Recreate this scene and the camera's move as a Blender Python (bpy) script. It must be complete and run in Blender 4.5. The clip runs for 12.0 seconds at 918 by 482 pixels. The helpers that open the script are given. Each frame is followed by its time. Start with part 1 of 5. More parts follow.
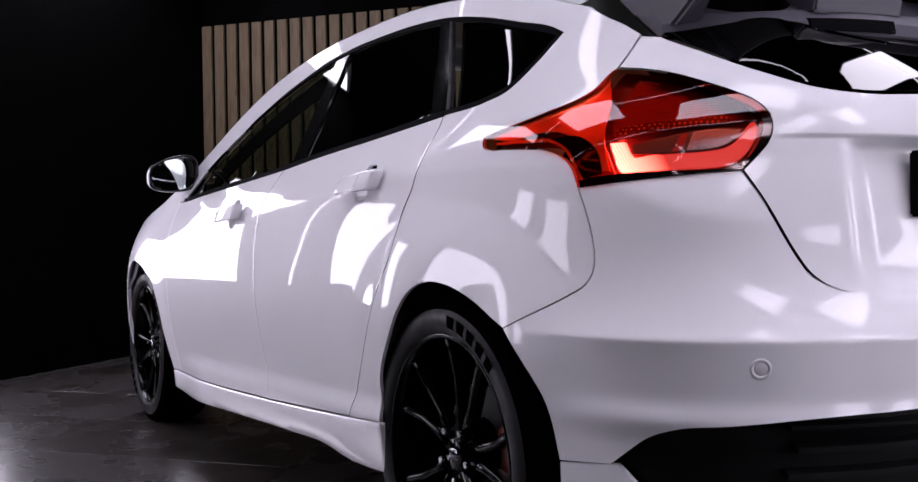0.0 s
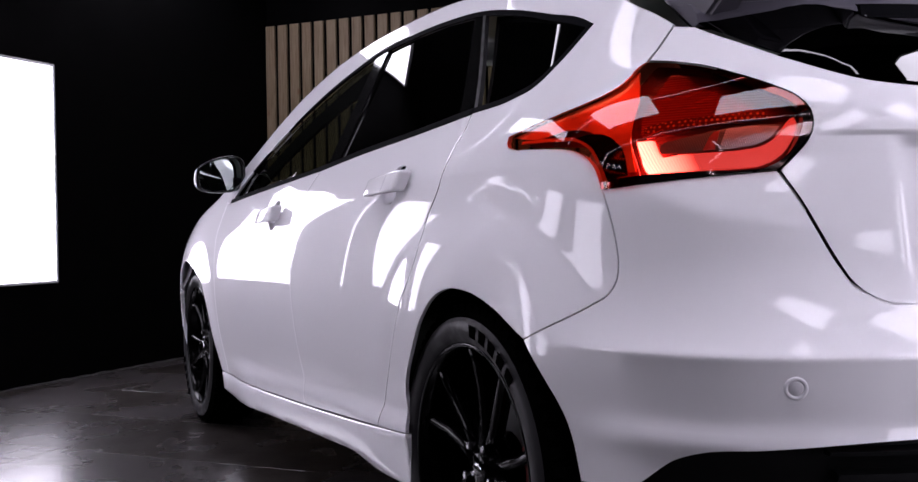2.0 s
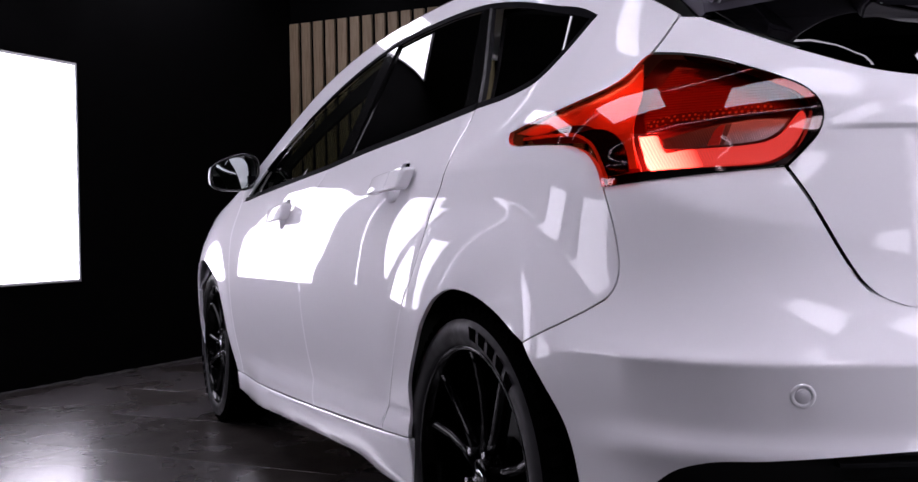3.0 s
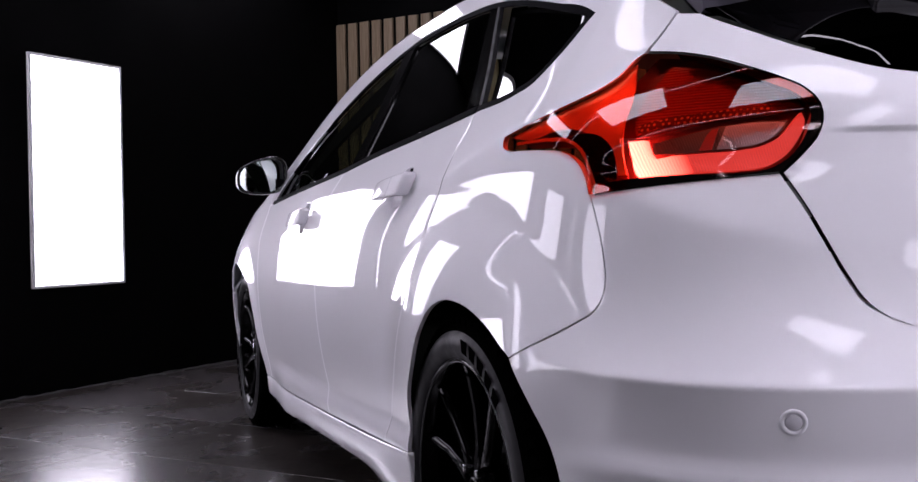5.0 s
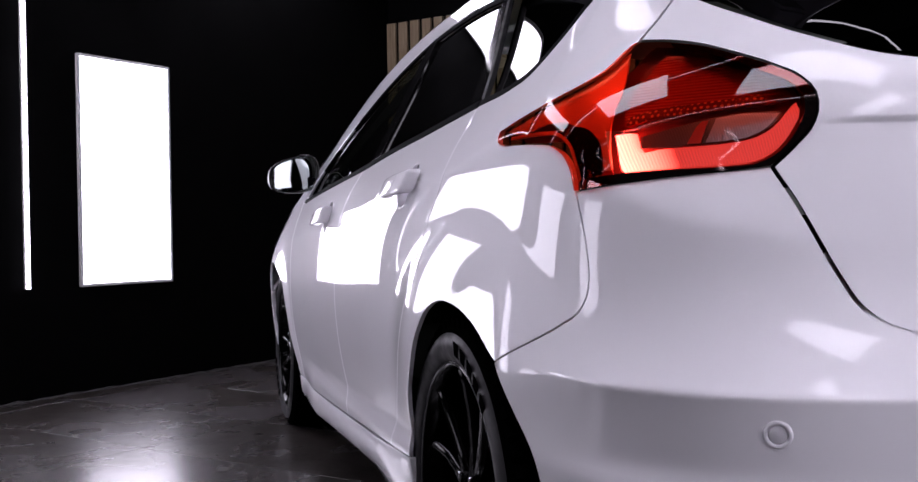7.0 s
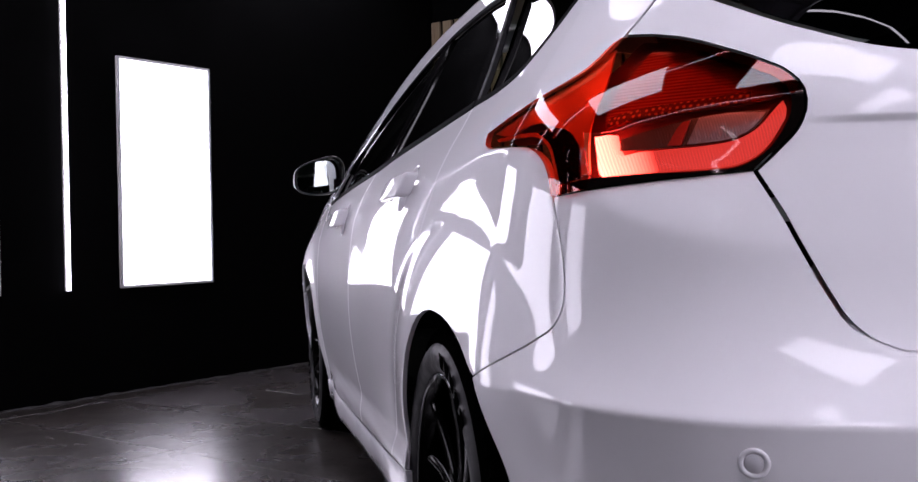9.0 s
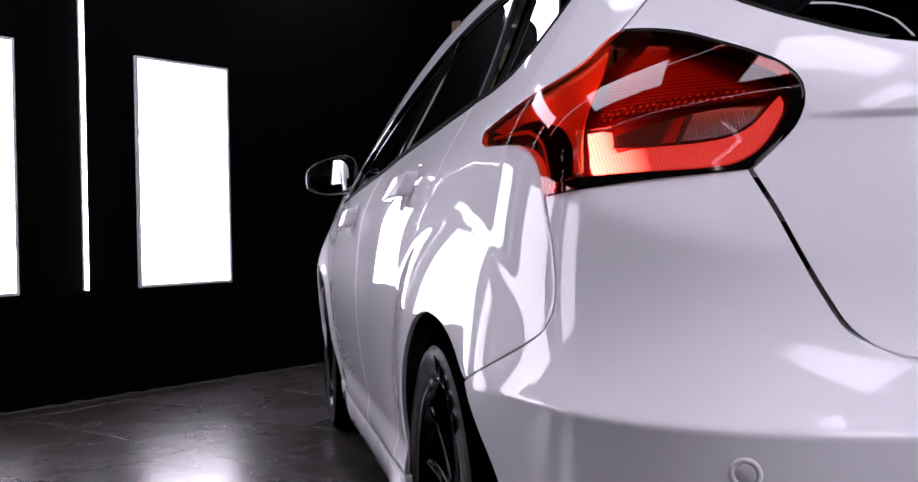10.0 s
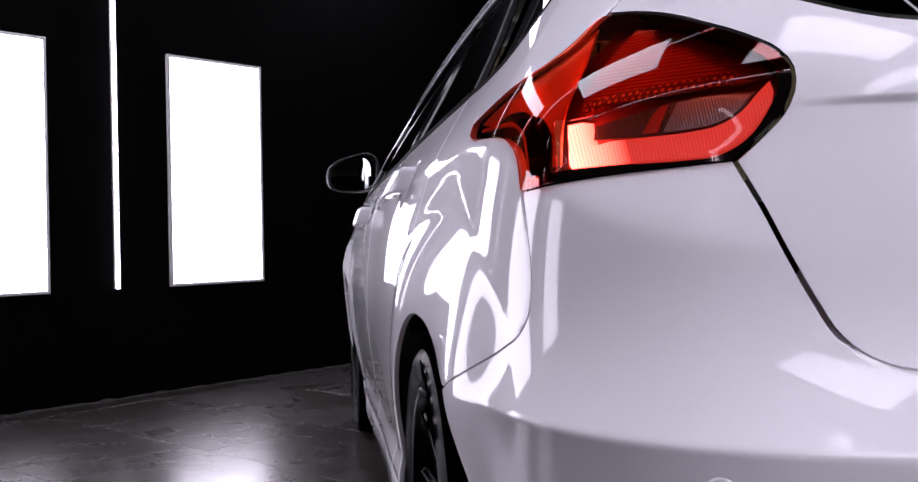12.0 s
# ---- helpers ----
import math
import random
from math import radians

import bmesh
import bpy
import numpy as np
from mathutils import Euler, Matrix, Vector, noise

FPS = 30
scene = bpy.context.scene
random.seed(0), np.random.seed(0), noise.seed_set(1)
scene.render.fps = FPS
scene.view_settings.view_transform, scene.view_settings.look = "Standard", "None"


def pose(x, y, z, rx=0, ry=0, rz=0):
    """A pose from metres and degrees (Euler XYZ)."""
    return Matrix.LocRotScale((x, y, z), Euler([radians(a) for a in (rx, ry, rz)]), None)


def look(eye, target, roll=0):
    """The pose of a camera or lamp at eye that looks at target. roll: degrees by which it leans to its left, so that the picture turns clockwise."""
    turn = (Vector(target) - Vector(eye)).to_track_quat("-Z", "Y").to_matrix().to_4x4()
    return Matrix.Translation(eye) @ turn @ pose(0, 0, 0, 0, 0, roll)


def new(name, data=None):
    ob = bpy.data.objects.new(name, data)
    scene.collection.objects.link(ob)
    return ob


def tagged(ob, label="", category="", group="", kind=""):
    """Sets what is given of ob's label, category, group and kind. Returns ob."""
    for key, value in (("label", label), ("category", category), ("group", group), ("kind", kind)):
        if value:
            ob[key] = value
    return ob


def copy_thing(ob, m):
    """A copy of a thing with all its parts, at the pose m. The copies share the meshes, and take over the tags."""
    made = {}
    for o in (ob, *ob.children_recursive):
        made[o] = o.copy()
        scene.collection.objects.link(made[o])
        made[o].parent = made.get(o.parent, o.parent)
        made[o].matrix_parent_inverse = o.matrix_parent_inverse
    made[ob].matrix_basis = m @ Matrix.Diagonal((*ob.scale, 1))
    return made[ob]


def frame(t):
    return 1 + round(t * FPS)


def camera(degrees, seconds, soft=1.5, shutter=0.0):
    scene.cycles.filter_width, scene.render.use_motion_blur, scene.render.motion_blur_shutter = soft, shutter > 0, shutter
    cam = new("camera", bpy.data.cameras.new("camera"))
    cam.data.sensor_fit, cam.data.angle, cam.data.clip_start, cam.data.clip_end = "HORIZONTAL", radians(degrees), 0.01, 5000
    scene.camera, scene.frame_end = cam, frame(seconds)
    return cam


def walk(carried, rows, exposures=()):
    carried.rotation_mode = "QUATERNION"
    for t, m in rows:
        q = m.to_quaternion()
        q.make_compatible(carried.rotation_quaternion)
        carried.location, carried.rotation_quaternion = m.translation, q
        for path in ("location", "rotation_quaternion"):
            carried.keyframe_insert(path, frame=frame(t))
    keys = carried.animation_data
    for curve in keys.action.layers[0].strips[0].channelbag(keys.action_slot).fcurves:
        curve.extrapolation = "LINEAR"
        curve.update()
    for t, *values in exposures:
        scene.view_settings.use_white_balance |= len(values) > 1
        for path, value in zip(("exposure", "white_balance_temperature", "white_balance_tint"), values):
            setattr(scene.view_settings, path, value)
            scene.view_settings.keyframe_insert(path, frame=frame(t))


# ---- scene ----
cam = camera(48.7, 12.0)
PATH = [
    (0, (-1.864, -1.819, 0.782), (-0.866, -0.086, 0.765), -0.9),
    (0.5, (-1.832, -1.809, 0.784), (-0.869, -0.057, 0.766), -0.9),
    (1, (-1.794, -1.799, 0.788), (-0.868, -0.026, 0.769), -0.9),
    (1.5, (-1.758, -1.789, 0.792), (-0.865, 0.0, 0.772), -0.9),
    (2, (-1.721, -1.778, 0.793), (-0.858, 0.026, 0.774), -0.9),
    (2.5, (-1.682, -1.765, 0.793), (-0.848, 0.052, 0.772), -0.9),
    (3, (-1.639, -1.749, 0.795), (-0.835, 0.083, 0.772), -1.0),
    (5, (-1.488, -1.728, 0.81), (-0.803, 0.151, 0.787), -1.0),
    (5.5, (-1.454, -1.727, 0.811), (-0.801, 0.163, 0.788), -1.0),
    (6, (-1.417, -1.724, 0.812), (-0.797, 0.177, 0.789), -1.0),
    (6.5, (-1.378, -1.717, 0.809), (-0.79, 0.194, 0.788), -0.9),
    (7, (-1.344, -1.708, 0.805), (-0.787, 0.212, 0.784), -0.9),
    (9, (-1.202, -1.665, 0.816), (-0.764, 0.286, 0.794), -1.0),
    (9.5, (-1.172, -1.653, 0.816), (-0.761, 0.304, 0.794), -0.9),
    (10, (-1.145, -1.64, 0.816), (-0.76, 0.322, 0.794), -1.0),
    (10.5, (-1.118, -1.62, 0.812), (-0.758, 0.347, 0.792), -0.9),
    (11, (-1.087, -1.603, 0.811), (-0.752, 0.369, 0.791), -1.0),
    (11.5, (-1.06, -1.593, 0.81), (-0.749, 0.383, 0.79), -0.9),
    (12, (-1.035, -1.577, 0.812), (-0.748, 0.402, 0.791), -0.9),
]
walk(cam, [(t, look(eye, target, roll)) for t, eye, target, roll in PATH])

# light of the panels, and where panels hang under the ceiling (room a, b)
LED = 6.8
CEILING_LED = 8.2
# (2.6, -1.6) and (2.4, 0.8) are unseen panels added as fill light
CEILING_PANELS = [(2.62, -3.75, 90), (0.0, -3.62, 90), (-0.97, -1.6, 0), (-1.42, 0.36, 0), (0.45, 1.75, 90), (-2.35, 1.38, 108), (2.6, -1.6, 0), (2.4, 0.8, 0), (-1.1, 2.5, 0)]
# the one at -2.65 is added to brighten the rear bumper
WALL3_PANELS = [-2.65, -1.4, -0.15]

# world: a closed dark studio, only a trace of ambient
world = bpy.data.worlds.new("studio_dark")
world.use_nodes = True
world.node_tree.nodes["Background"].inputs["Color"].default_value = (0.02, 0.02, 0.025, 1)
world.node_tree.nodes["Background"].inputs["Strength"].default_value = 0.0
scene.world = world
scene.view_settings.exposure = 0.0


# ---------------------------------------------------------------- materials
def node_material(name, base, rough=0.5, metal=0.0, coat=0.0, spec=0.5):
    m = bpy.data.materials.new(name)
    m.use_nodes = True
    p = m.node_tree.nodes["Principled BSDF"]
    p.inputs["Base Color"].default_value = (*base, 1)
    p.inputs["Roughness"].default_value = rough
    p.inputs["Metallic"].default_value = metal
    p.inputs["Coat Weight"].default_value = coat
    p.inputs["Specular IOR Level"].default_value = spec
    return m


def emitter(name, colour, strength):
    m = bpy.data.materials.new(name)
    m.use_nodes = True
    p = m.node_tree.nodes["Principled BSDF"]
    p.inputs["Base Color"].default_value = (0.8, 0.8, 0.8, 1)
    p.inputs["Emission Color"].default_value = (*colour, 1)
    p.inputs["Emission Strength"].default_value = strength
    return m


def shade(m):
    return m.node_tree.nodes, m.node_tree.links, m.node_tree.nodes["Principled BSDF"]


def noise_into(m, socket, lo, hi, scale, detail=4.0, coords="Object", low_at=0.35, high_at=0.65, stretch=(1, 1, 1)):
    """Lets a noise run the socket between the values lo and hi."""
    n, l, p = shade(m)
    tc, mp, tx, mr = n.new("ShaderNodeTexCoord"), n.new("ShaderNodeMapping"), n.new("ShaderNodeTexNoise"), n.new("ShaderNodeMapRange")
    mp.inputs["Scale"].default_value = stretch
    tx.inputs["Scale"].default_value, tx.inputs["Detail"].default_value = scale, detail
    l.new(tc.outputs[coords], mp.inputs["Vector"])
    l.new(mp.outputs["Vector"], tx.inputs["Vector"])
    l.new(tx.outputs["Fac"], mr.inputs["Value"])
    for k, v in (("From Min", low_at), ("From Max", high_at), ("To Min", lo), ("To Max", hi)):
        mr.inputs[k].default_value = v
    l.new(mr.outputs["Result"], p.inputs[socket])
    return tx, mr


def bump_from(m, scale, strength, distance=0.001, detail=6.0, stretch=(1, 1, 1), coords="Object", socket="Normal"):
    n, l, p = shade(m)
    tc, mp, tx, b = n.new("ShaderNodeTexCoord"), n.new("ShaderNodeMapping"), n.new("ShaderNodeTexNoise"), n.new("ShaderNodeBump")
    mp.inputs["Scale"].default_value = stretch
    tx.inputs["Scale"].default_value, tx.inputs["Detail"].default_value = scale, detail
    b.inputs["Strength"].default_value, b.inputs["Distance"].default_value = strength, distance
    l.new(tc.outputs[coords], mp.inputs["Vector"])
    l.new(mp.outputs["Vector"], tx.inputs["Vector"])
    l.new(tx.outputs["Fac"], b.inputs["Height"])
    l.new(b.outputs["Normal"], p.inputs[socket])
    return b


def glass(name, tint, rough=0.0, ior=1.5):
    """A thin tinted pane: what comes through is tinted, the gloss follows the angle."""
    m = bpy.data.materials.new(name)
    m.use_nodes = True
    n, l = m.node_tree.nodes, m.node_tree.links
    n.remove(n["Principled BSDF"])
    t, g, f, mix = n.new("ShaderNodeBsdfTransparent"), n.new("ShaderNodeBsdfGlossy"), n.new("ShaderNodeLayerWeight"), n.new("ShaderNodeMixShader")
    pw, ad = n.new("ShaderNodeMath"), n.new("ShaderNodeMath")
    base = ((ior - 1) / (ior + 1)) ** 2
    t.inputs["Color"].default_value = (*tint, 1)
    g.inputs["Roughness"].default_value = rough
    f.inputs["Blend"].default_value = 0.5
    pw.operation, pw.inputs[1].default_value = "POWER", 5.0
    ad.operation, ad.inputs[1].default_value, ad.inputs[2].default_value = "MULTIPLY_ADD", 1 - base, base
    l.new(f.outputs["Facing"], pw.inputs[0])
    l.new(pw.outputs["Value"], ad.inputs[0])
    l.new(ad.outputs["Value"], mix.inputs["Fac"])
    l.new(t.outputs["BSDF"], mix.inputs[1])
    l.new(g.outputs["BSDF"], mix.inputs[2])
    l.new(mix.outputs["Shader"], n["Material Output"].inputs["Surface"])
    return m


MAT = {}
PAINT = (0.80, 0.79, 0.82)
MAT["paint"] = node_material("white_car_paint", PAINT, 0.45, 0.0, 1.0, 0.05)
shade(MAT["paint"])[2].inputs["Coat Roughness"].default_value = 0.006
shade(MAT["paint"])[2].inputs["Coat IOR"].default_value = 1.41
bump_from(MAT["paint"], 260.0, 0.006, 0.0004, 2.0, socket="Coat Normal")
noise_into(MAT["paint"], "Roughness", 0.38, 0.52, 3.0)

MAT["wall"] = node_material("black_wall", (0.0007, 0.0007, 0.0008), 0.85, spec=0.03)
noise_into(MAT["wall"], "Roughness", 0.62, 0.85, 2.5)
bump_from(MAT["wall"], 90.0, 0.15, 0.002)
MAT["grout"] = node_material("dark_grout", (0.018, 0.017, 0.017), 0.85)
MAT["sealant"] = node_material("grey_sealant", (0.016, 0.015, 0.015), 0.7)
MAT["led"] = emitter("led_diffuser", (1.0, 0.935, 1.12), LED)
MAT["ceiling_led"] = emitter("ceiling_led_diffuser", (1.0, 0.935, 1.12), CEILING_LED)
MAT["tube"] = emitter("led_tube", (1.0, 0.935, 1.12), 0.8 * LED)
MAT["alu"] = node_material("white_frame", (0.6, 0.6, 0.6), 0.45)

# floor: slate-look porcelain, clouded, each tile shifted by its own random
m = MAT["floor"] = node_material("dark_porcelain_tile", (0.05, 0.05, 0.05), 0.3, spec=1.0)
n, l, p = shade(m)
tc, oi, add = n.new("ShaderNodeTexCoord"), n.new("ShaderNodeObjectInfo"), n.new("ShaderNodeVectorMath")
sc = n.new("ShaderNodeVectorMath")
sc.operation, sc.inputs[1].default_value = "MULTIPLY", (17.0, 31.0, 7.0)
l.new(oi.outputs["Random"], sc.inputs[0])
l.new(tc.outputs["Object"], add.inputs[0])
l.new(sc.outputs["Vector"], add.inputs[1])
cloud, patch, grain = n.new("ShaderNodeTexNoise"), n.new("ShaderNodeTexNoise"), n.new("ShaderNodeTexNoise")
for t, size, d, r, w in ((cloud, 1.7, 4.0, 0.55, 1.2), (patch, 5.5, 6.0, 0.6, 0.6), (grain, 60.0, 4.0, 0.6, 0.0)):
    t.inputs["Scale"].default_value, t.inputs["Detail"].default_value = size, d
    t.inputs["Roughness"].default_value, t.inputs["Distortion"].default_value = r, 0.3 * w
    l.new(add.outputs["Vector"], t.inputs["Vector"])
blend = n.new("ShaderNodeMix")
blend.inputs["Factor"].default_value = 0.42
l.new(cloud.outputs["Fac"], blend.inputs["A"])
l.new(patch.outputs["Fac"], blend.inputs["B"])
ramp = n.new("ShaderNodeValToRGB")
e = ramp.color_ramp.elements
e[0].position, e[0].color = 0.30, (0.010, 0.0085, 0.0075, 1)
e[1].position, e[1].color = 0.74, (0.085, 0.076, 0.078, 1)
for at, colour in ((0.44, (0.022, 0.018, 0.0155, 1)), (0.56, (0.040, 0.036, 0.036, 1))):
    ramp.color_ramp.elements.new(at).color = colour
l.new(blend.outputs["Result"], ramp.inputs["Fac"])
l.new(ramp.outputs["Color"], p.inputs["Base Color"])
mr = n.new("ShaderNodeMapRange")
for k, v in (("From Min", 0.34), ("From Max", 0.66), ("To Min", 0.31), ("To Max", 0.23)):
    mr.inputs[k].default_value = v
l.new(blend.outputs["Result"], mr.inputs["Value"])
l.new(mr.outputs["Result"], p.inputs["Roughness"])
p.inputs["IOR"].default_value = 1.9
# worn, open patches of the glaze reflect less; the fine grain breaks them up
fine = n.new("ShaderNodeMix")
fine.inputs["Factor"].default_value = 0.18
l.new(blend.outputs["Result"], fine.inputs["A"])
l.new(grain.outputs["Fac"], fine.inputs["B"])
worn = n.new("ShaderNodeMapRange")
for k, v in (("From Min", 0.38), ("From Max", 0.60), ("To Min", 0.22), ("To Max", 1.0)):
    worn.inputs[k].default_value = v
l.new(fine.outputs["Result"], worn.inputs["Value"])
l.new(worn.outputs["Result"], p.inputs["Specular IOR Level"])

# pale pine: grain along the slat, a few knots
m = MAT["pine"] = node_material("pale_pine", (0.45, 0.33, 0.22), 0.6, spec=0.3)
n, l, p = shade(m)
tc, oi, add, mp = n.new("ShaderNodeTexCoord"), n.new("ShaderNodeObjectInfo"), n.new("ShaderNodeVectorMath"), n.new("ShaderNodeMapping")
sc = n.new("ShaderNodeVectorMath")
sc.operation, sc.inputs[1].default_value = "MULTIPLY", (5.0, 3.0, 23.0)
l.new(oi.outputs["Random"], sc.inputs[0])
l.new(tc.outputs["Object"], add.inputs[0])
l.new(sc.outputs["Vector"], add.inputs[1])
mp.inputs["Scale"].default_value = (1, 30, 1.6)
l.new(add.outputs["Vector"], mp.inputs["Vector"])
grain, knot = n.new("ShaderNodeTexNoise"), n.new("ShaderNodeTexVoronoi")
grain.inputs["Scale"].default_value, grain.inputs["Detail"].default_value, grain.inputs["Distortion"].default_value = 3.0, 5.0, 0.6
l.new(mp.outputs["Vector"], grain.inputs["Vector"])
mp2 = n.new("ShaderNodeMapping")
mp2.inputs["Scale"].default_value = (1, 9, 4)
l.new(add.outputs["Vector"], mp2.inputs["Vector"])
l.new(mp2.outputs["Vector"], knot.inputs["Vector"])
knot.inputs["Scale"].default_value = 1.0
ramp = n.new("ShaderNodeValToRGB")
e = ramp.color_ramp.elements
e[0].position, e[0].color = 0.30, (0.125, 0.085, 0.048, 1)
e[1].position, e[1].color = 0.70, (0.21, 0.165, 0.108, 1)
l.new(grain.outputs["Fac"], ramp.inputs["Fac"])
kr = n.new("ShaderNodeMapRange")
for k, v in (("From Min", 0.06), ("From Max", 0.13), ("To Min", 0.75), ("To Max", 0.0)):
    kr.inputs[k].default_value = v
l.new(knot.outputs["Distance"], kr.inputs["Value"])
mx = n.new("ShaderNodeMix")
mx.data_type = "RGBA"
mx.inputs["B"].default_value = (0.13, 0.065, 0.035, 1)
l.new(kr.outputs["Result"], mx.inputs["Factor"])
l.new(ramp.outputs["Color"], mx.inputs["A"])
l.new(mx.outputs["Result"], p.inputs["Base Color"])

MAT["rubber"] = node_material("tyre_rubber", (0.009, 0.0085, 0.010), 0.5, spec=0.22)
# tread almost black: the wheel arch's shade is put into its colour
MAT["tread"] = node_material("shaded_tread", (0.001, 0.001, 0.001), 0.95, spec=0.0)
noise_into(MAT["rubber"], "Roughness", 0.42, 0.6, 40.0)
bump_from(MAT["rubber"], 300.0, 0.15, 0.0006)
MAT["letter"] = node_material("gloss_rubber_mark", (0.0015, 0.0015, 0.0015), 0.8, spec=0.0)
MAT["black_plastic"] = node_material("grained_black_plastic", (0.004, 0.004, 0.0045), 0.5, spec=0.12)
bump_from(MAT["black_plastic"], 500.0, 0.1, 0.0004)
MAT["satin_black"] = node_material("satin_black_trim", (0.004, 0.004, 0.005), 0.6, spec=0.01)
MAT["gloss_black"] = node_material("gloss_black", (0.004, 0.004, 0.004), 0.06)
MAT["grey_plastic"] = node_material("dark_grey_satin", (0.080, 0.074, 0.094), 0.42, spec=0.3)
bump_from(MAT["grey_plastic"], 400.0, 0.08, 0.0004)
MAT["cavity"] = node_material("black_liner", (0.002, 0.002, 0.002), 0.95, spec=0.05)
MAT["rim"] = node_material("gloss_black_alloy", (0.0015, 0.0015, 0.0015), 0.08, 0.0, 0.0, 0.11)
MAT["disc"] = node_material("brake_disc_iron", (0.10, 0.10, 0.10), 0.4, 0.9)
MAT["caliper"] = node_material("red_caliper", (0.16, 0.008, 0.006), 0.35, 0.0, 0.5)
MAT["chrome"] = node_material("polished_metal", (0.42, 0.42, 0.43), 0.16, 1.0)
MAT["mirror"] = node_material("mirror_glass", (0.62, 0.68, 0.66), 0.01, 1.0)
MAT["privacy"] = glass("privacy_glass", (0.010, 0.010, 0.012), 0.0, 1.85)
MAT["glass"] = glass("tinted_glass", (0.40, 0.44, 0.37), 0.0, 1.5)
MAT["sensor"] = node_material("sensor_grey", (0.62, 0.61, 0.64), 0.4)
MAT["plate"] = node_material("number_plate", (0.55, 0.55, 0.5), 0.35)
MAT["ink"] = node_material("grey_ink", (0.35, 0.35, 0.40), 0.5)

# tail lamp
MAT["lens"] = glass("red_lens", (0.92, 0.17, 0.09), 0.0, 1.5)
MAT["clear"] = glass("pink_clear_lens", (0.95, 0.78, 0.76), 0.0, 1.45)
MAT["reflector"] = node_material("lamp_reflector", (0.26, 0.060, 0.045), 0.38, 0.5)
n, l, p = shade(MAT["reflector"])
tc, vo, b = n.new("ShaderNodeTexCoord"), n.new("ShaderNodeTexWave"), n.new("ShaderNodeBump")
vo.bands_direction = "Z"
vo.inputs["Scale"].default_value, vo.inputs["Distortion"].default_value = 70.0, 0.4
b.inputs["Strength"].default_value, b.inputs["Distance"].default_value = 0.35, 0.002
l.new(tc.outputs["Object"], vo.inputs["Vector"])
l.new(vo.outputs["Fac"], b.inputs["Height"])
l.new(b.outputs["Normal"], p.inputs["Normal"])
MAT["red_inner"] = node_material("red_moulding", (0.62, 0.30, 0.16), 0.30, 0.35)
MAT["dark_inner"] = node_material("dark_moulding", (0.16, 0.03, 0.022), 0.4)
MAT["divider"] = node_material("deep_red_moulding", (0.32, 0.028, 0.020), 0.3)
m = MAT["ribbed"] = node_material("ribbed_chrome", (0.10, 0.075, 0.07), 0.3, 0.6)
n, l, p = shade(m)
tc, wv, b = n.new("ShaderNodeTexCoord"), n.new("ShaderNodeTexWave"), n.new("ShaderNodeBump")
wv.inputs["Scale"].default_value = 120.0
b.inputs["Strength"].default_value, b.inputs["Distance"].default_value = 0.22, 0.002
l.new(tc.outputs["Object"], wv.inputs["Vector"])
l.new(wv.outputs["Fac"], b.inputs["Height"])
l.new(b.outputs["Normal"], p.inputs["Normal"])
MAT["ribbed_clear"] = MAT["ribbed"].copy()
MAT["ribbed_clear"].name = "ribbed_clear"
shade(MAT["ribbed_clear"])[2].inputs["Base Color"].default_value = (0.30, 0.29, 0.31, 1)
# light guide: brightest at its inner end, fine ribs across
m = MAT["guide"] = emitter("tail_light_guide", (1.0, 0.062, 0.045), 3.0)
n, l, p = shade(m)
tc, sep, mr, wv, mul = n.new("ShaderNodeTexCoord"), n.new("ShaderNodeSeparateXYZ"), n.new("ShaderNodeMapRange"), n.new("ShaderNodeTexWave"), n.new("ShaderNodeMath")
ax = n.new("ShaderNodeMath")
ax.operation = "ABSOLUTE"
l.new(tc.outputs["Object"], sep.inputs["Vector"])
l.new(sep.outputs["X"], ax.inputs[0])
for k, v in (("From Min", 0.685), ("From Max", 0.756), ("To Min", 0.6), ("To Max", 34.0)):
    mr.inputs[k].default_value = v
l.new(ax.outputs["Value"], mr.inputs["Value"])
p.inputs["Base Color"].default_value = (0.30, 0.012, 0.010, 1)
wv.inputs["Scale"].default_value = 105.0
l.new(tc.outputs["Object"], wv.inputs["Vector"])
wr = n.new("ShaderNodeMapRange")
wr.inputs["To Min"].default_value, wr.inputs["To Max"].default_value = 0.75, 1.1
l.new(wv.outputs["Fac"], wr.inputs["Value"])
mul.operation = "MULTIPLY"
l.new(mr.outputs["Result"], mul.inputs[0])
l.new(wr.outputs["Result"], mul.inputs[1])
l.new(mul.outputs["Value"], p.inputs["Emission Strength"])

# rows of small bright facets behind the lens
m = MAT["dots"] = node_material("lamp_facets", (0.5, 0.2, 0.1), 0.3)
n, l, p = shade(m)
tc, vo, mr, mx = n.new("ShaderNodeTexCoord"), n.new("ShaderNodeTexVoronoi"), n.new("ShaderNodeMapRange"), n.new("ShaderNodeMix")
vo.inputs["Scale"].default_value, vo.inputs["Randomness"].default_value = 150.0, 0.12
l.new(tc.outputs["Object"], vo.inputs["Vector"])
l.new(vo.outputs["Distance"], mr.inputs["Value"])
for k, v in (("From Min", 0.28), ("From Max", 0.42), ("To Min", 1.0), ("To Max", 0.0)):
    mr.inputs[k].default_value = v
mx.data_type = "RGBA"
